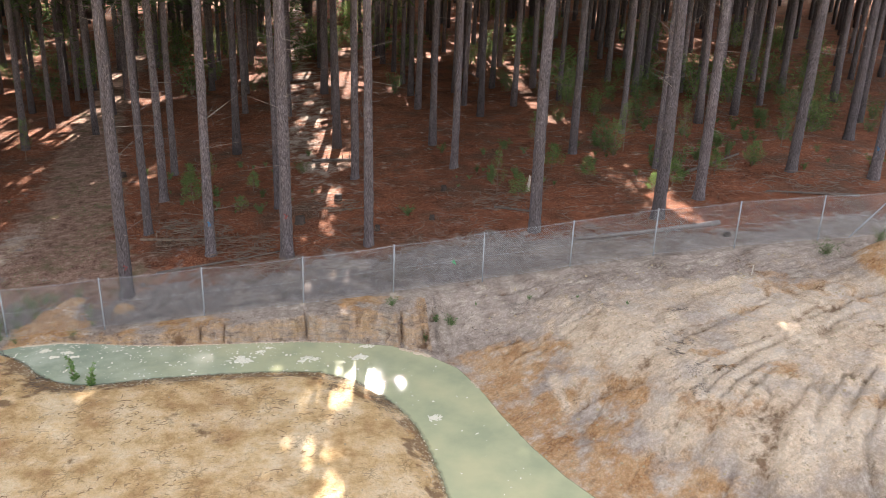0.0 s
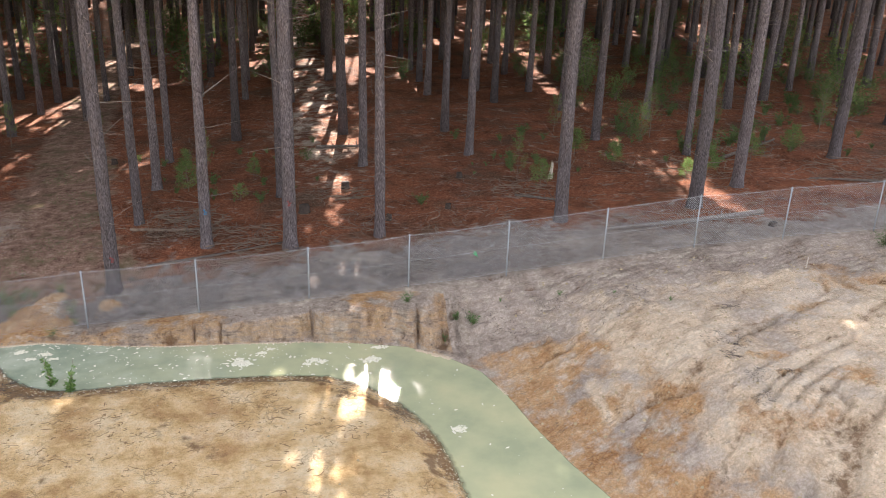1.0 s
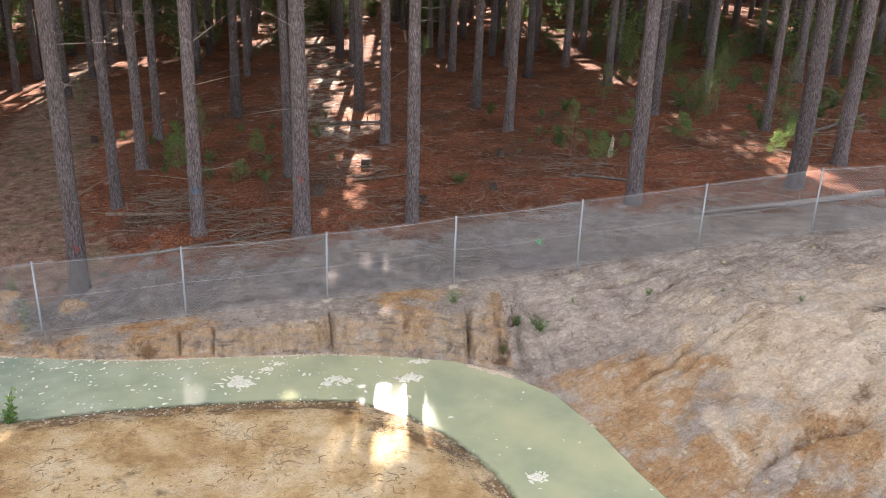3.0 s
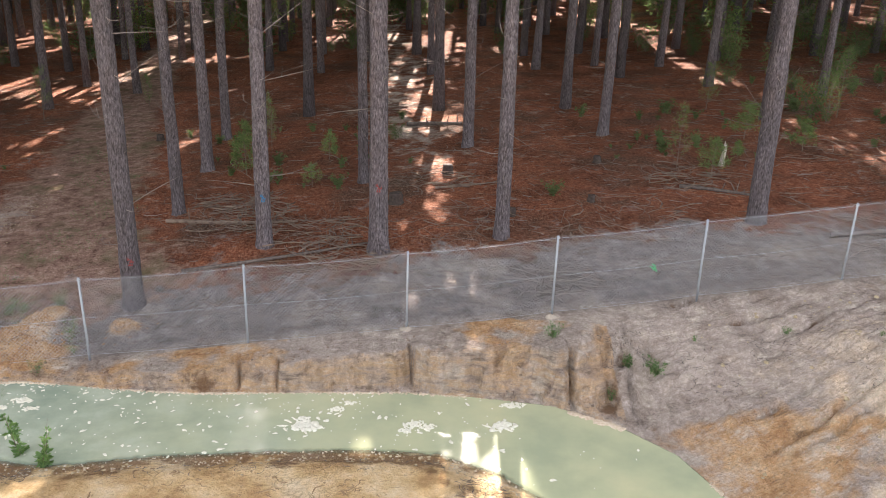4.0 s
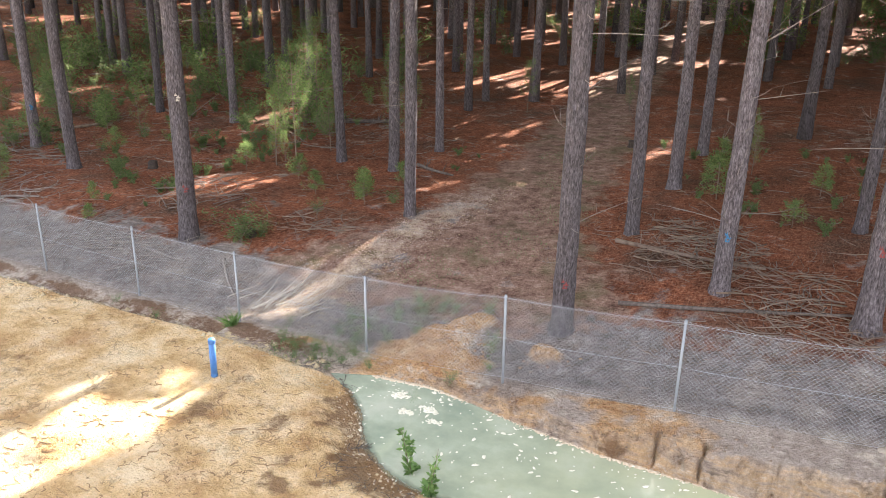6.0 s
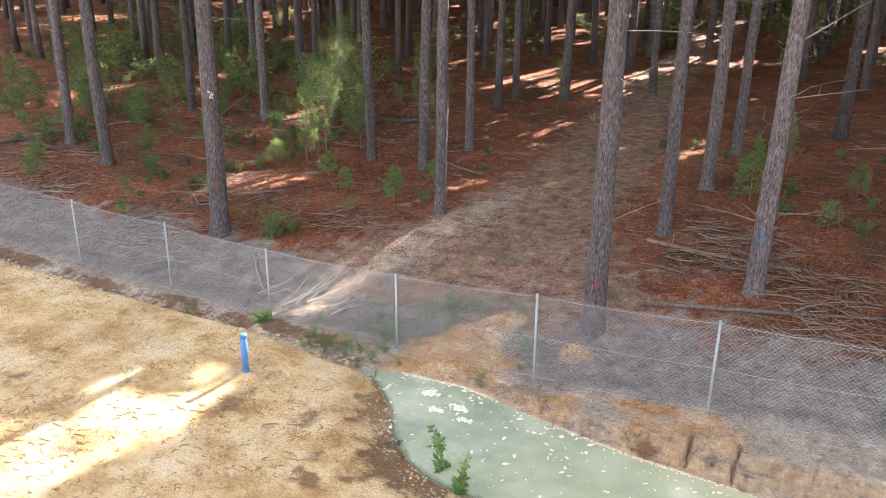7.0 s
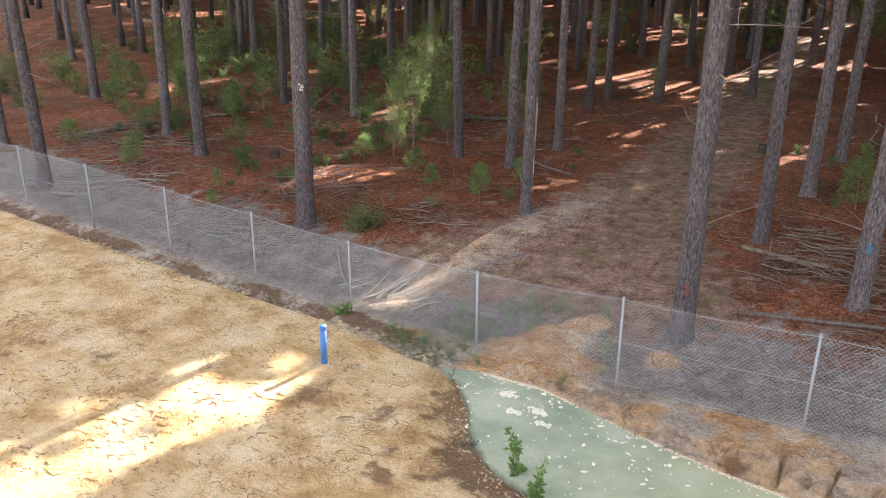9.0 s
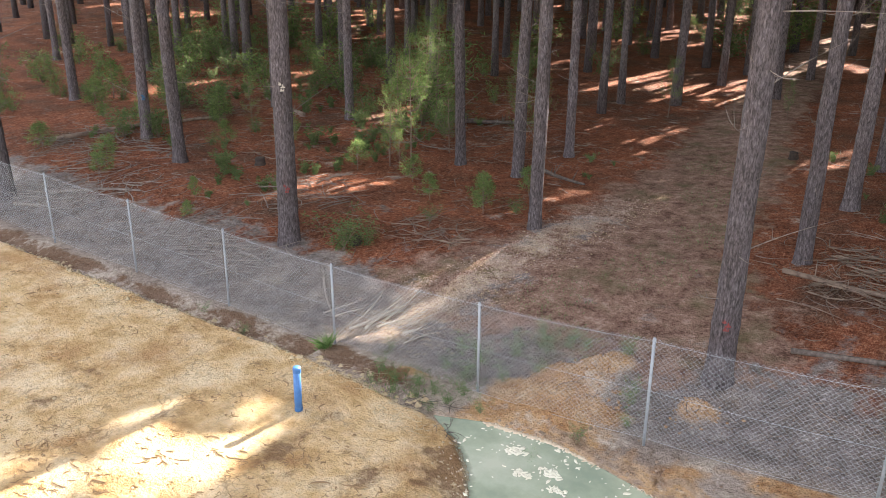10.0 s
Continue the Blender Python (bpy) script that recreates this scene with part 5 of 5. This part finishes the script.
scatter([young_pine(210 + k, 10, 0.055, True) for k in range(5)], [
    (-20.75, 8.7, 2.5), (-20.4, 9.3, 3.9), (-21.0, 9.0, 1.6), (-20.2, 11.0, 2.3), (-22.6, 13.6, 4.2), (-20.3, 8.6, 1.2), (-18.4, 12.4, 2.6), (-24.2, 15.2, 3.4), (5.5, 8.3, 2.0), (13.1, 13.3, 2.5), (12.4, 12.7, 1.8), (-6.8, 13.2, 1.8), (-7.2, 15.5, 1.6), (-12.6, 21.0, 1.5), (-16.4, 19.5, 2.2), (16.7, 14.2, 2.0),
    (-18.9, 14.6, 2.6), (-20.9, 16.2, 3.0), (-24.6, 14.0, 2.6), (-27.5, 9.6, 1.8), (9.2, 15.6, 1.8), (20.8, 12.0, 2.2), (-33.8, 11.0, 2.2)], "tall young pine with light green needles between trunks", "sapling", "tall pine saplings", 8, 0.75)


def far_spots(seed, count, x0, x1, y0, y1, low, high):
    r = np.random.default_rng(seed)
    out = []
    while len(out) < count:
        x, y = x0 + (x1 - x0) * r.random(), y0 + (y1 - y0) * r.random()
        if noise2(x, y, 0.16, 71) > 0.33 and road_mask(np.array([x]), np.array([y]))[0] < 0.1:
            out.append((x, y, low + (high - low) * r.random() ** 1.6))
    return out


scatter([shrub(240 + k) for k in range(5)],
        [(-17.65, 3.1, 1.1), (-17.3, 3.5, 0.6), (-2.6, 13.8, 0.7), (-15.3, 6.8, 0.5), (-16.8, 5.3, 0.45), (14.8, -1.2, 0.7), (16.3, -1.75, 0.6)] + far_spots(31, 60, 11, 34, 9, 34, 0.5, 1.8) + far_spots(32, 60, -48, -21, 9, 34, 0.5, 2.0) + far_spots(37, 40, -62, -28, 5, 26, 0.5, 1.8) + far_spots(46, 36, -45, -25, 6, 22, 0.4, 1.4) + far_spots(33, 50, -26, 28, 30, 62, 1.0, 4.0),
        "dark green leafy bush growing in needle litter", "bush", "undergrowth", 4)
# the same bush with lighter leaves, a colour that stands in for sun
scatter([shrub(260 + k, SAPLING) for k in range(3)], [(-41.4, 10.2, 1.5), (-40.7, 12.5, 1.6), (-42.6, 11.3, 1.3), (-36.8, 6.2, 1.0), (-38.6, 9.0, 1.2), (-41.9, 20.0, 2.0), (-48.0, 27.0, 2.6), (-33.2, 7.6, 0.7), (-34.6, 12.2, 1.6), (-32.0, 14.5, 2.0), (-44.5, 14.0, 1.6)] + far_spots(34, 26, 11, 40, 14, 46, 1.0, 3.2) + far_spots(35, 30, -46, -22, 12, 40, 1.0, 3.0) + far_spots(36, 24, -24, 26, 36, 75, 1.5, 4.5),
        "leafy bush between trunks, leaf colour lightened to look sunlit", "bush", "sunlit undergrowth", 5)
scatter([shrub(270 + k, WEED, 3, 0.13, "weed") for k in range(2)], [(-0.12, -0.95, 0.3), (1.25, -1.4, 0.3), (1.7, -1.75, 0.32), (0.9, -1.75, 0.25), (4.3, -1.4, 0.16), (2.6, -1.2, 0.14), (5.6, -2.3, 0.12), (6.9, -3.2, 0.14)],
        "leafy green weed on the edge of the drain", "weed", "weeds", 6)
scatter([shrub(300 + k, SHRUB, 7, 0.1, "seedling") for k in range(3)], far_spots(41, 34, -24, -15, 3.2, 13, 0.15, 0.5) + far_spots(42, 26, -10, -2, 7, 18, 0.15, 0.5) + far_spots(43, 26, 1, 12, 5, 16, 0.15, 0.6) + far_spots(45, 45, 11, 26, 6, 20, 0.25, 0.9) + far_spots(44, 40, -34, -20, 5, 16, 0.25, 0.9),
        "small dark green seedling in needle litter", "seedling", "seedlings", 10)
scatter([slender_weed(290), slender_weed(291)], [(-9.4, -2.85, 1.35), (-8.9, -3.2, 1.25)], "slim leafy green plant standing in the shallow drain", "plant", "waterside plants", 9, 0.8)
scatter([shrub(280 + k, WEED, 4, 0.085, "weed") for k in range(3)],
        [(-12.9, -0.45, 0.4), (-13.3, -0.5, 0.35), (-13.7, -0.4, 0.4), (-12.5, -0.5, 0.4), (-12.2, -0.6, 0.35), (-14.0, 0.25, 0.3), (-11.8, 0.5, 0.45), (-11.4, 0.9, 0.4), (-10.2, 1.9, 0.4), (-17.0, -0.55, 0.3), (-11.6, -0.5, 0.35), (-12.8, 0.3, 0.4), (-12.4, 0.8, 0.6),
         (-12.0, 1.3, 0.6), (-11.6, 1.6, 0.55), (-9.7, 0.9, 0.5), (-9.5, 0.35, 0.35), (-12.9, 0.9, 0.5), (-10.0, -0.35, 0.35), (-12.1, -0.2, 0.45), (-12.7, -0.75, 0.3), (-13.1, -0.85, 0.3), (-11.3, 1.9, 0.5), (-11.9, 2.0, 0.5), (-11.0, 1.9, 0.4), (-12.3, -0.95, 0.25), (-13.6, -0.8, 0.25), (-18.3, -0.4, 0.3), (-10.4, -0.95, 0.3), (-12.3, 0.2, 0.5)],
        "low green weed beside the fence", "weed", "weeds by the fence", 7)


def grass(x, y, rad, count, tall, seed, label, mat=WEED):
    r = np.random.default_rng(seed)
    b = Build()
    a, d = r.random(count) * 6.283, rad * np.sqrt(r.random(count))
    px, py = x + d * np.cos(a), y + d * np.sin(a)
    o = np.stack([px, py, heights(px, py) - 0.01], -1)
    lean = r.normal(size=(count, 3)) * 0.35
    lean[:, 2] = 1
    h = (tall * (0.5 + 0.7 * r.random(count)))[:, None]
    side = np.stack([np.cos(a * 7), np.sin(a * 7), 0 * a], -1) * 0.006
    tri = np.stack([o - side, o + side, o + lean * h * 0.6 + side * 0.6, o + lean * h + lean * (1, 1, 0) * h * 0.3], 1)
    b.add(tri, [(4 * k, 4 * k + 1, 4 * k + 2, 4 * k + 3) for k in range(count)])
    tagged(new("grass", b.mesh("grass", mat, False)), label, "grass", kind="stuff")


grass(-15.1, -0.3, 0.13, 130, 0.26, 1, "bright green grass tuft at a fence post", GRASS)
grass(-13.2, -0.5, 0.6, 260, 0.1, 2, "low green grass along the fence")
for n, (x, y, rad) in enumerate(((-11.2, 5.0, 1.0), (-10.8, 7.6, 0.9), (-11.6, 10.6, 1.0), (-12.3, 3.2, 0.8), (-11.4, 2.0, 0.7), (-12.6, 13.5, 0.9))):
    grass(x, y, rad, 420, 0.06, 20 + n, "thin short grass on the dirt track")


# ---- the drain ----
def blob(b, x, y, z, rx, ry, high, r, n=14):
    """A thin, rounded, ragged patch."""
    a = np.linspace(0, 2 * np.pi, n, endpoint=False)
    k = 1 + 0.2 * np.sin(2 * a + 6 * r.random()) + 0.18 * np.sin(3 * a + 6 * r.random()) + 0.14 * np.sin(5 * a + 6 * r.random()) + 0.16 * (r.random(n) - 0.5)
    t = r.random() * 6.283
    ex, ey = rx * k * np.cos(a), ry * k * np.sin(a)
    X, Y = np.cos(t) * ex - np.sin(t) * ey, np.sin(t) * ex + np.cos(t) * ey
    low = np.stack([x + X, y + Y, np.full(n, z - 0.004)], -1)
    up = np.stack([x + X * 0.86, y + Y * 0.86, np.full(n, z + high)], -1)
    b.add(np.concatenate([low, up, [(x, y, z + high * 1.3)]]), [(i, (i + 1) % n, n + (i + 1) % n, n + i) for i in range(n)] + [(n + i, n + (i + 1) % n, 2 * n) for i in range(n)])


def make_foam():
    r = np.random.default_rng(77)
    for x, y, rx, ry in ((-4.76, -2.25, 0.36, 0.2), (-1.24, -2.42, 0.27, 0.15), (-2.85, -2.3, 0.16, 0.1), (-2.6, -2.42, 0.13, 0.08), (-3.0, -2.5, 0.1, 0.06), (0.45, -6.1, 0.17, 0.13), (-10.63, -1.02, 0.13, 0.1), (-9.95, -1.2, 0.17, 0.07),
                         (-10.3, -1.45, 0.12, 0.07), (-4.25, -1.75, 0.12, 0.07), (-4.0, -1.55, 0.1, 0.05), (-1.0, -1.75, 0.2, 0.07), (-9.7, -1.5, 0.12, 0.06)):
        b = Build()
        blob(b, x, y, WATER_Z, rx * 0.6, ry * 0.6, 0.012, r, 18)
        for k in range(12):
            a, d = 0.52 * k + 0.4 * r.random(), 0.45 + 0.4 * r.random()
            blob(b, x + np.cos(a) * rx * d, y + np.sin(a) * ry * d, WATER_Z, rx * (0.16 + 0.2 * r.random()), ry * (0.16 + 0.22 * r.random()), 0.011 + 0.0006 * k, r, 11)
        for _ in range(9):
            a = r.random() * 6.283
            blob(b, x + np.cos(a) * rx * 1.15, y + np.sin(a) * ry * 1.2, WATER_Z, rx * 0.28 * r.random() + 0.015, ry * 0.3 * r.random() + 0.012, 0.01, r, 9)
        tagged(new("foam_patch", b.mesh("foam_patch", FOAM)), "cream scum patch floating on green water", "foam", "floating foam")
    b = Build()
    n = 0
    while n < 430:
        x, y = -11.5 + 14 * r.random(), -0.6 - 10 * r.random() ** 2.2
        if not in_pond(np.array([x]), np.array([y]))[0] or (x > -1.5 and r.random() > 0.3):
            continue
        size = 0.009 + 0.035 * r.random() ** 3
        blob(b, x, y, WATER_Z, size * 1.5, size * 0.8, 0.006, r, 7)
        n += 1
    tagged(new("foam_flecks", b.mesh("foam_flecks", FOAM)), "small cream foam flecks strewn over green water", "foam", kind="stuff")
    # froth caught along the low shore
    b = Build()
    shore = np.array(SOUTH[5:])
    at = np.r_[0, np.cumsum(np.hypot(*np.diff(shore, axis=0).T))]
    for _ in range(420):
        s, off = r.random() * at[-1], 0.05 - 0.4 * r.random() ** 1.5
        x, y = np.interp(s, at, shore[:, 0]) + off * (1 if s < 6 else 0.2), np.interp(s, at, shore[:, 1]) + off * (0.3 if s < 4 else 1)
        size = 0.006 + 0.016 * r.random() ** 2
        blob(b, x, y, max(WATER_Z, height(x, y)) + 0.004, size * 1.4, size, 0.006, r, 6)
    tagged(new("shore_froth", b.mesh("shore_froth", SCUM)), "cream froth specks along the muddy shore", "foam", kind="stuff")
    # scum line under the cut bank
    b = Build()
    line = np.array(NORTH[1:13])
    seg = np.hypot(*np.diff(line, axis=0).T)
    at = np.r_[0, np.cumsum(seg)]
    for s in np.arange(0, at[-1], 0.045):
        x, y = np.interp(s, at, line[:, 0]), np.interp(s, at, line[:, 1])
        if noise2(s, 9, 0.9, 7) < 0.25:
            continue
        w = 0.006 + 0.035 * noise2(s, 0, 0.8, 5) ** 2 + (0.13 if -0.6 < x < 1.7 else 0) * noise2(s, 3, 1.1, 6)
        blob(b, x + 0.05 * (r.random() - 0.5), y - w * 0.5 - 0.01 + 0.02 * (r.random() - 0.5), WATER_Z + 0.004, 0.03 + 0.05 * r.random(), w * (0.5 + r.random()), 0.008, r, 9)
    tagged(new("foam_line", b.mesh("foam_line", SCUM)), "cream scum line along the foot of the cut bank", "foam", kind="stuff")


make_foam()


def clods():
    r = np.random.default_rng(91)
    b = Build()

    def lump(x, y, s, into=b):
        z = height(x, y)
        v = np.array([(1, 0, 0), (0.5, 0.87, 0), (-0.5, 0.87, 0), (-1, 0, 0), (-0.5, -0.87, 0), (0.5, -0.87, 0), (0.5, 0.1, 0.7), (-0.4, 0.3, 0.75), (-0.1, -0.5, 0.65)]) * s
        v = v * (0.7 + 0.6 * r.random(v.shape)) + (x, y, z - 0.1 * s)
        into.add(v, [(0, 1, 6), (1, 2, 7), (1, 7, 6), (2, 3, 7), (3, 4, 8), (3, 8, 7), (4, 5, 8), (5, 0, 6), (5, 6, 8), (6, 7, 8)])

    for _ in range(520):
        x = -30 + 17.5 * r.random() ** 0.7
        lump(x, -0.8 + 0.12 * r.normal() + 0.12 * np.sin(x), 0.015 + 0.06 * r.random() ** 2.5)
    south = np.array(SOUTH[6:])
    seg = np.hypot(*np.diff(south, axis=0).T)
    at = np.r_[0, np.cumsum(seg)]
    for _ in range(420):
        s = r.random() * at[-1]
        lump(np.interp(s, at, south[:, 0]) - abs(r.normal()) * 0.1, np.interp(s, at, south[:, 1]) - abs(r.normal()) * 0.22 - 0.03, 0.01 + 0.03 * r.random() ** 2)
    for _ in range(1500):
        lump(2.5 + 11 * r.random(), -0.5 - 11 * r.random(), 0.008 + 0.045 * r.random() ** 3)
    for _ in range(420):
        lump(-24 + 23 * r.random(), -3.8 - 7.5 * r.random(), 0.008 + 0.03 * r.random() ** 3)
    for _ in range(900):
        y = 0.4 + 9 * r.random() ** 1.4
        lump(-14.3 + 0.16 * y + 0.5 * r.normal(), y, 0.006 + 0.02 * r.random() ** 2)
    heap = Build()
    for _ in range(420):
        a, d = r.random() * 6.283, r.random() ** 0.6
        lump(-10.65 + 0.95 * d * np.cos(a), 0.75 + 0.9 * d * np.sin(a), 0.012 + 0.03 * r.random() ** 2, heap)
    for _ in range(70):
        lump(-8.7 + 0.22 * r.normal(), 1.0 + 0.2 * r.normal(), 0.012 + 0.025 * r.random() ** 2, heap)
    bank = Build()
    north = np.array(NORTH[1:11])
    at = np.r_[0, np.cumsum(np.hypot(*np.diff(north, axis=0).T))]
    for _ in range(170):
        s, off = r.random() * at[-1], 0.04 + 0.75 * r.random() ** 1.6
        lump(np.interp(s, at, north[:, 0]) + 0.3 * off, np.interp(s, at, north[:, 1]) + off, 0.01 + 0.03 * r.random() ** 2, bank)
    tagged(new("bank_clods", bank.mesh("bank_clods", BANK_CLOD, False)), "crumbled brown clods on the ledges of the cut bank", "clods", kind="stuff")
    tagged(new("mound_clods", heap.mesh("mound_clods", ORANGE, False)), "crumbled orange clods heaped behind the fence", "clods", kind="stuff")
    tagged(new("clods", b.mesh("clods", STONE, False)), "pale crumbled clods of dried earth", "clods", kind="stuff")


clods()


def mud_curls():
    """Thin flakes of dried mud that curl up from the bare pad."""
    r = np.random.default_rng(17)
    b = Build()
    n = 0
    while n < 2400:
        x, y = -26 + 26 * r.random(), -1.6 - 10.5 * r.random()
        near = noise2(x, y, 0.8, 81) * 0.6 + noise2(x, y, 2.1, 82) * 0.4
        if near < 0.5 or in_pond(np.array([x]), np.array([y]))[0] or to_line(np.array([x]), np.array([y]), SOUTH)[0] < 0.35 or (x > -1.2 and y > -9):
            continue
        n += 1
        a0, rad, arc, w = 6.283 * r.random(), 0.05 + 0.3 * r.random() ** 2, 0.4 + 1.1 * r.random(), 0.006 + 0.022 * r.random()
        t = a0 + np.linspace(0, arc, 6)
        taper = np.sin(np.linspace(0.25, np.pi - 0.25, 6))
        wave = rad + 0.02 * np.sin(t * 7 + n) + 0.012 * r.normal(size=6)
        ix, iy = x + wave * np.cos(t), y + wave * np.sin(t) * 0.7
        ox, oy = x + (wave + w * taper) * np.cos(t), y + (wave + w * taper) * np.sin(t) * 0.7
        inner = np.stack([ix, iy, heights(ix, iy) + 0.004], -1)
        outer = np.stack([ox, oy, heights(ox, oy) + 0.008 + 0.7 * w * taper], -1)
        foot = np.stack([ox + 0.004 * np.cos(t), oy + 0.004 * np.sin(t), heights(ox, oy) - 0.01], -1)
        b.add(np.concatenate([inner, outer, foot]), [(k, k + 1, k + 7, k + 6) for k in range(5)] + [(k + 6, k + 7, k + 13, k + 12) for k in range(5)])
    tagged(new("mud_curls", b.mesh("mud_curls", MUD)), "brown curled flakes of dried mud on tan earth", "mud", kind="stuff")


mud_curls()


def strewn(name, spots, count, ln, r0, mat, label, category, seed):
    """Loose thin stalks lying within the given patches of x, y, half width, half depth."""
    r = np.random.default_rng(seed)
    b = Build()
    for x, y, wx, wy in spots:
        for _ in range(count):
            stick(b, x + wx * (r.random() * 2 - 1), y + wy * (r.random() * 2 - 1), ln * (0.5 + r.random()), r0 * (0.6 + 0.8 * r.random()), r, 0.04, False)
    tagged(new(name, b.mesh(name, mat)), label, category, kind="stuff")


strewn("straw", [(-17.5, -0.75, 4.0, 0.22), (-13.2, -0.8, 0.9, 0.35), (-14.2, -1.0, 0.8, 0.25), (-12.4, -1.4, 0.5, 0.3)], 90, 0.13, 0.0035, STRAW, "pale dry straw along the edge of the bare ground", "straw", 51)
strewn("drain_sticks", [(-11.6, -1.15, 0.35, 0.2), (-12.3, -0.8, 0.5, 0.2), (-10.3, -3.0, 0.3, 0.5)], 22, 0.3, 0.006, DARK_TWIG, "dark wet sticks at the head of the drain", "sticks", 56)
strewn("dead_weeds", [(5.9, -2.4, 0.6, 0.3), (7.5, -5.9, 0.25, 0.3), (7.0, -6.4, 0.2, 0.2), (4.0, -1.7, 0.5, 0.3), (8.2, -4.0, 0.3, 0.15), (2.6, -2.0, 0.5, 0.5), (1.2, -1.2, 0.5, 0.4)], 60, 0.1, 0.004, DARK_TWIG, "dark dead weed stalks on cleared earth", "dead weeds", 52)
strewn("fence_debris", [(-7.5, 0.9, 3.2, 0.6), (-1.5, 1.2, 3.0, 0.7), (4.5, 0.9, 3.5, 0.6), (-20.0, 0.9, 4.0, 0.6), (-26.0, 1.0, 3.0, 0.8), (10.0, 1.1, 3.0, 0.6)], 130, 0.3, 0.006, STICK, "dry twigs and bark strewn behind the fence", "debris", 54)
strewn("slope_debris", [(7.15, -7.4, 0.2, 0.25), (7.8, -7.6, 0.25, 0.2), (6.9, -8.15, 0.2, 0.15), (5.6, -3.0, 0.8, 0.35), (7.2, -5.5, 0.5, 0.3)], 60, 0.08, 0.004, DARK_TWIG, "dark dead stalks caught on the washed earth", "debris", 55)
strewn("bank_debris", [(-4.5, -3.75, 3.5, 0.25), (-0.9, -5.4, 0.3, 0.5), (-1.9, -4.5, 0.4, 0.3), (-9.8, -3.7, 0.8, 0.3)], 90, 0.14, 0.004, DARK_TWIG, "dark plant debris along the waterline", "debris", 53)


def make_pipe():
    x, y = -13.86, -2.24
    z = height(x, y)
    pipe = tagged(new("standpipe"), "upright blue plastic pipe with a cap standing in bare earth", "pipe")
    pipe.location = (x, y, z)
    b = Build()
    b.tube([(0, 0, -0.1), (0, 0, 0.3), (0.01, 0, 0.72)], 0.06, 18)
    part("tube", b.mesh("tube", BLUE), pipe)
    c = Build()
    c.tube([(0.01, 0, 0.68), (0.01, 0, 0.685), (0.01, 0, 0.755), (0.01, 0, 0.77), (0.01, 0, 0.772)], [0.061, 0.065, 0.065, 0.06, 0.001], 18)
    part("cap", c.mesh("cap", BLUE), pipe)
    d = Build()
    d.tube([(0, 0, 0.02), (0, 0, 0.025), (0, 0, 0.055), (0, 0, 0.06)], [0.061, 0.064, 0.064, 0.061], 18)
    part("collar", d.mesh("collar", BLUE), pipe)
    # survey peg on the cleared slope
    px, py = 11.55, -2.15
    p = Build()
    pz = height(px, py)
    p.tube([(px, py, pz - 0.1), (px + 0.02, py, pz + 0.34)], [0.022, 0.02], 4)
    tagged(new("survey_peg", p.mesh("survey_peg", PALE_WOOD, False)), "short pale wooden peg in cleared earth", "peg")


make_pipe()
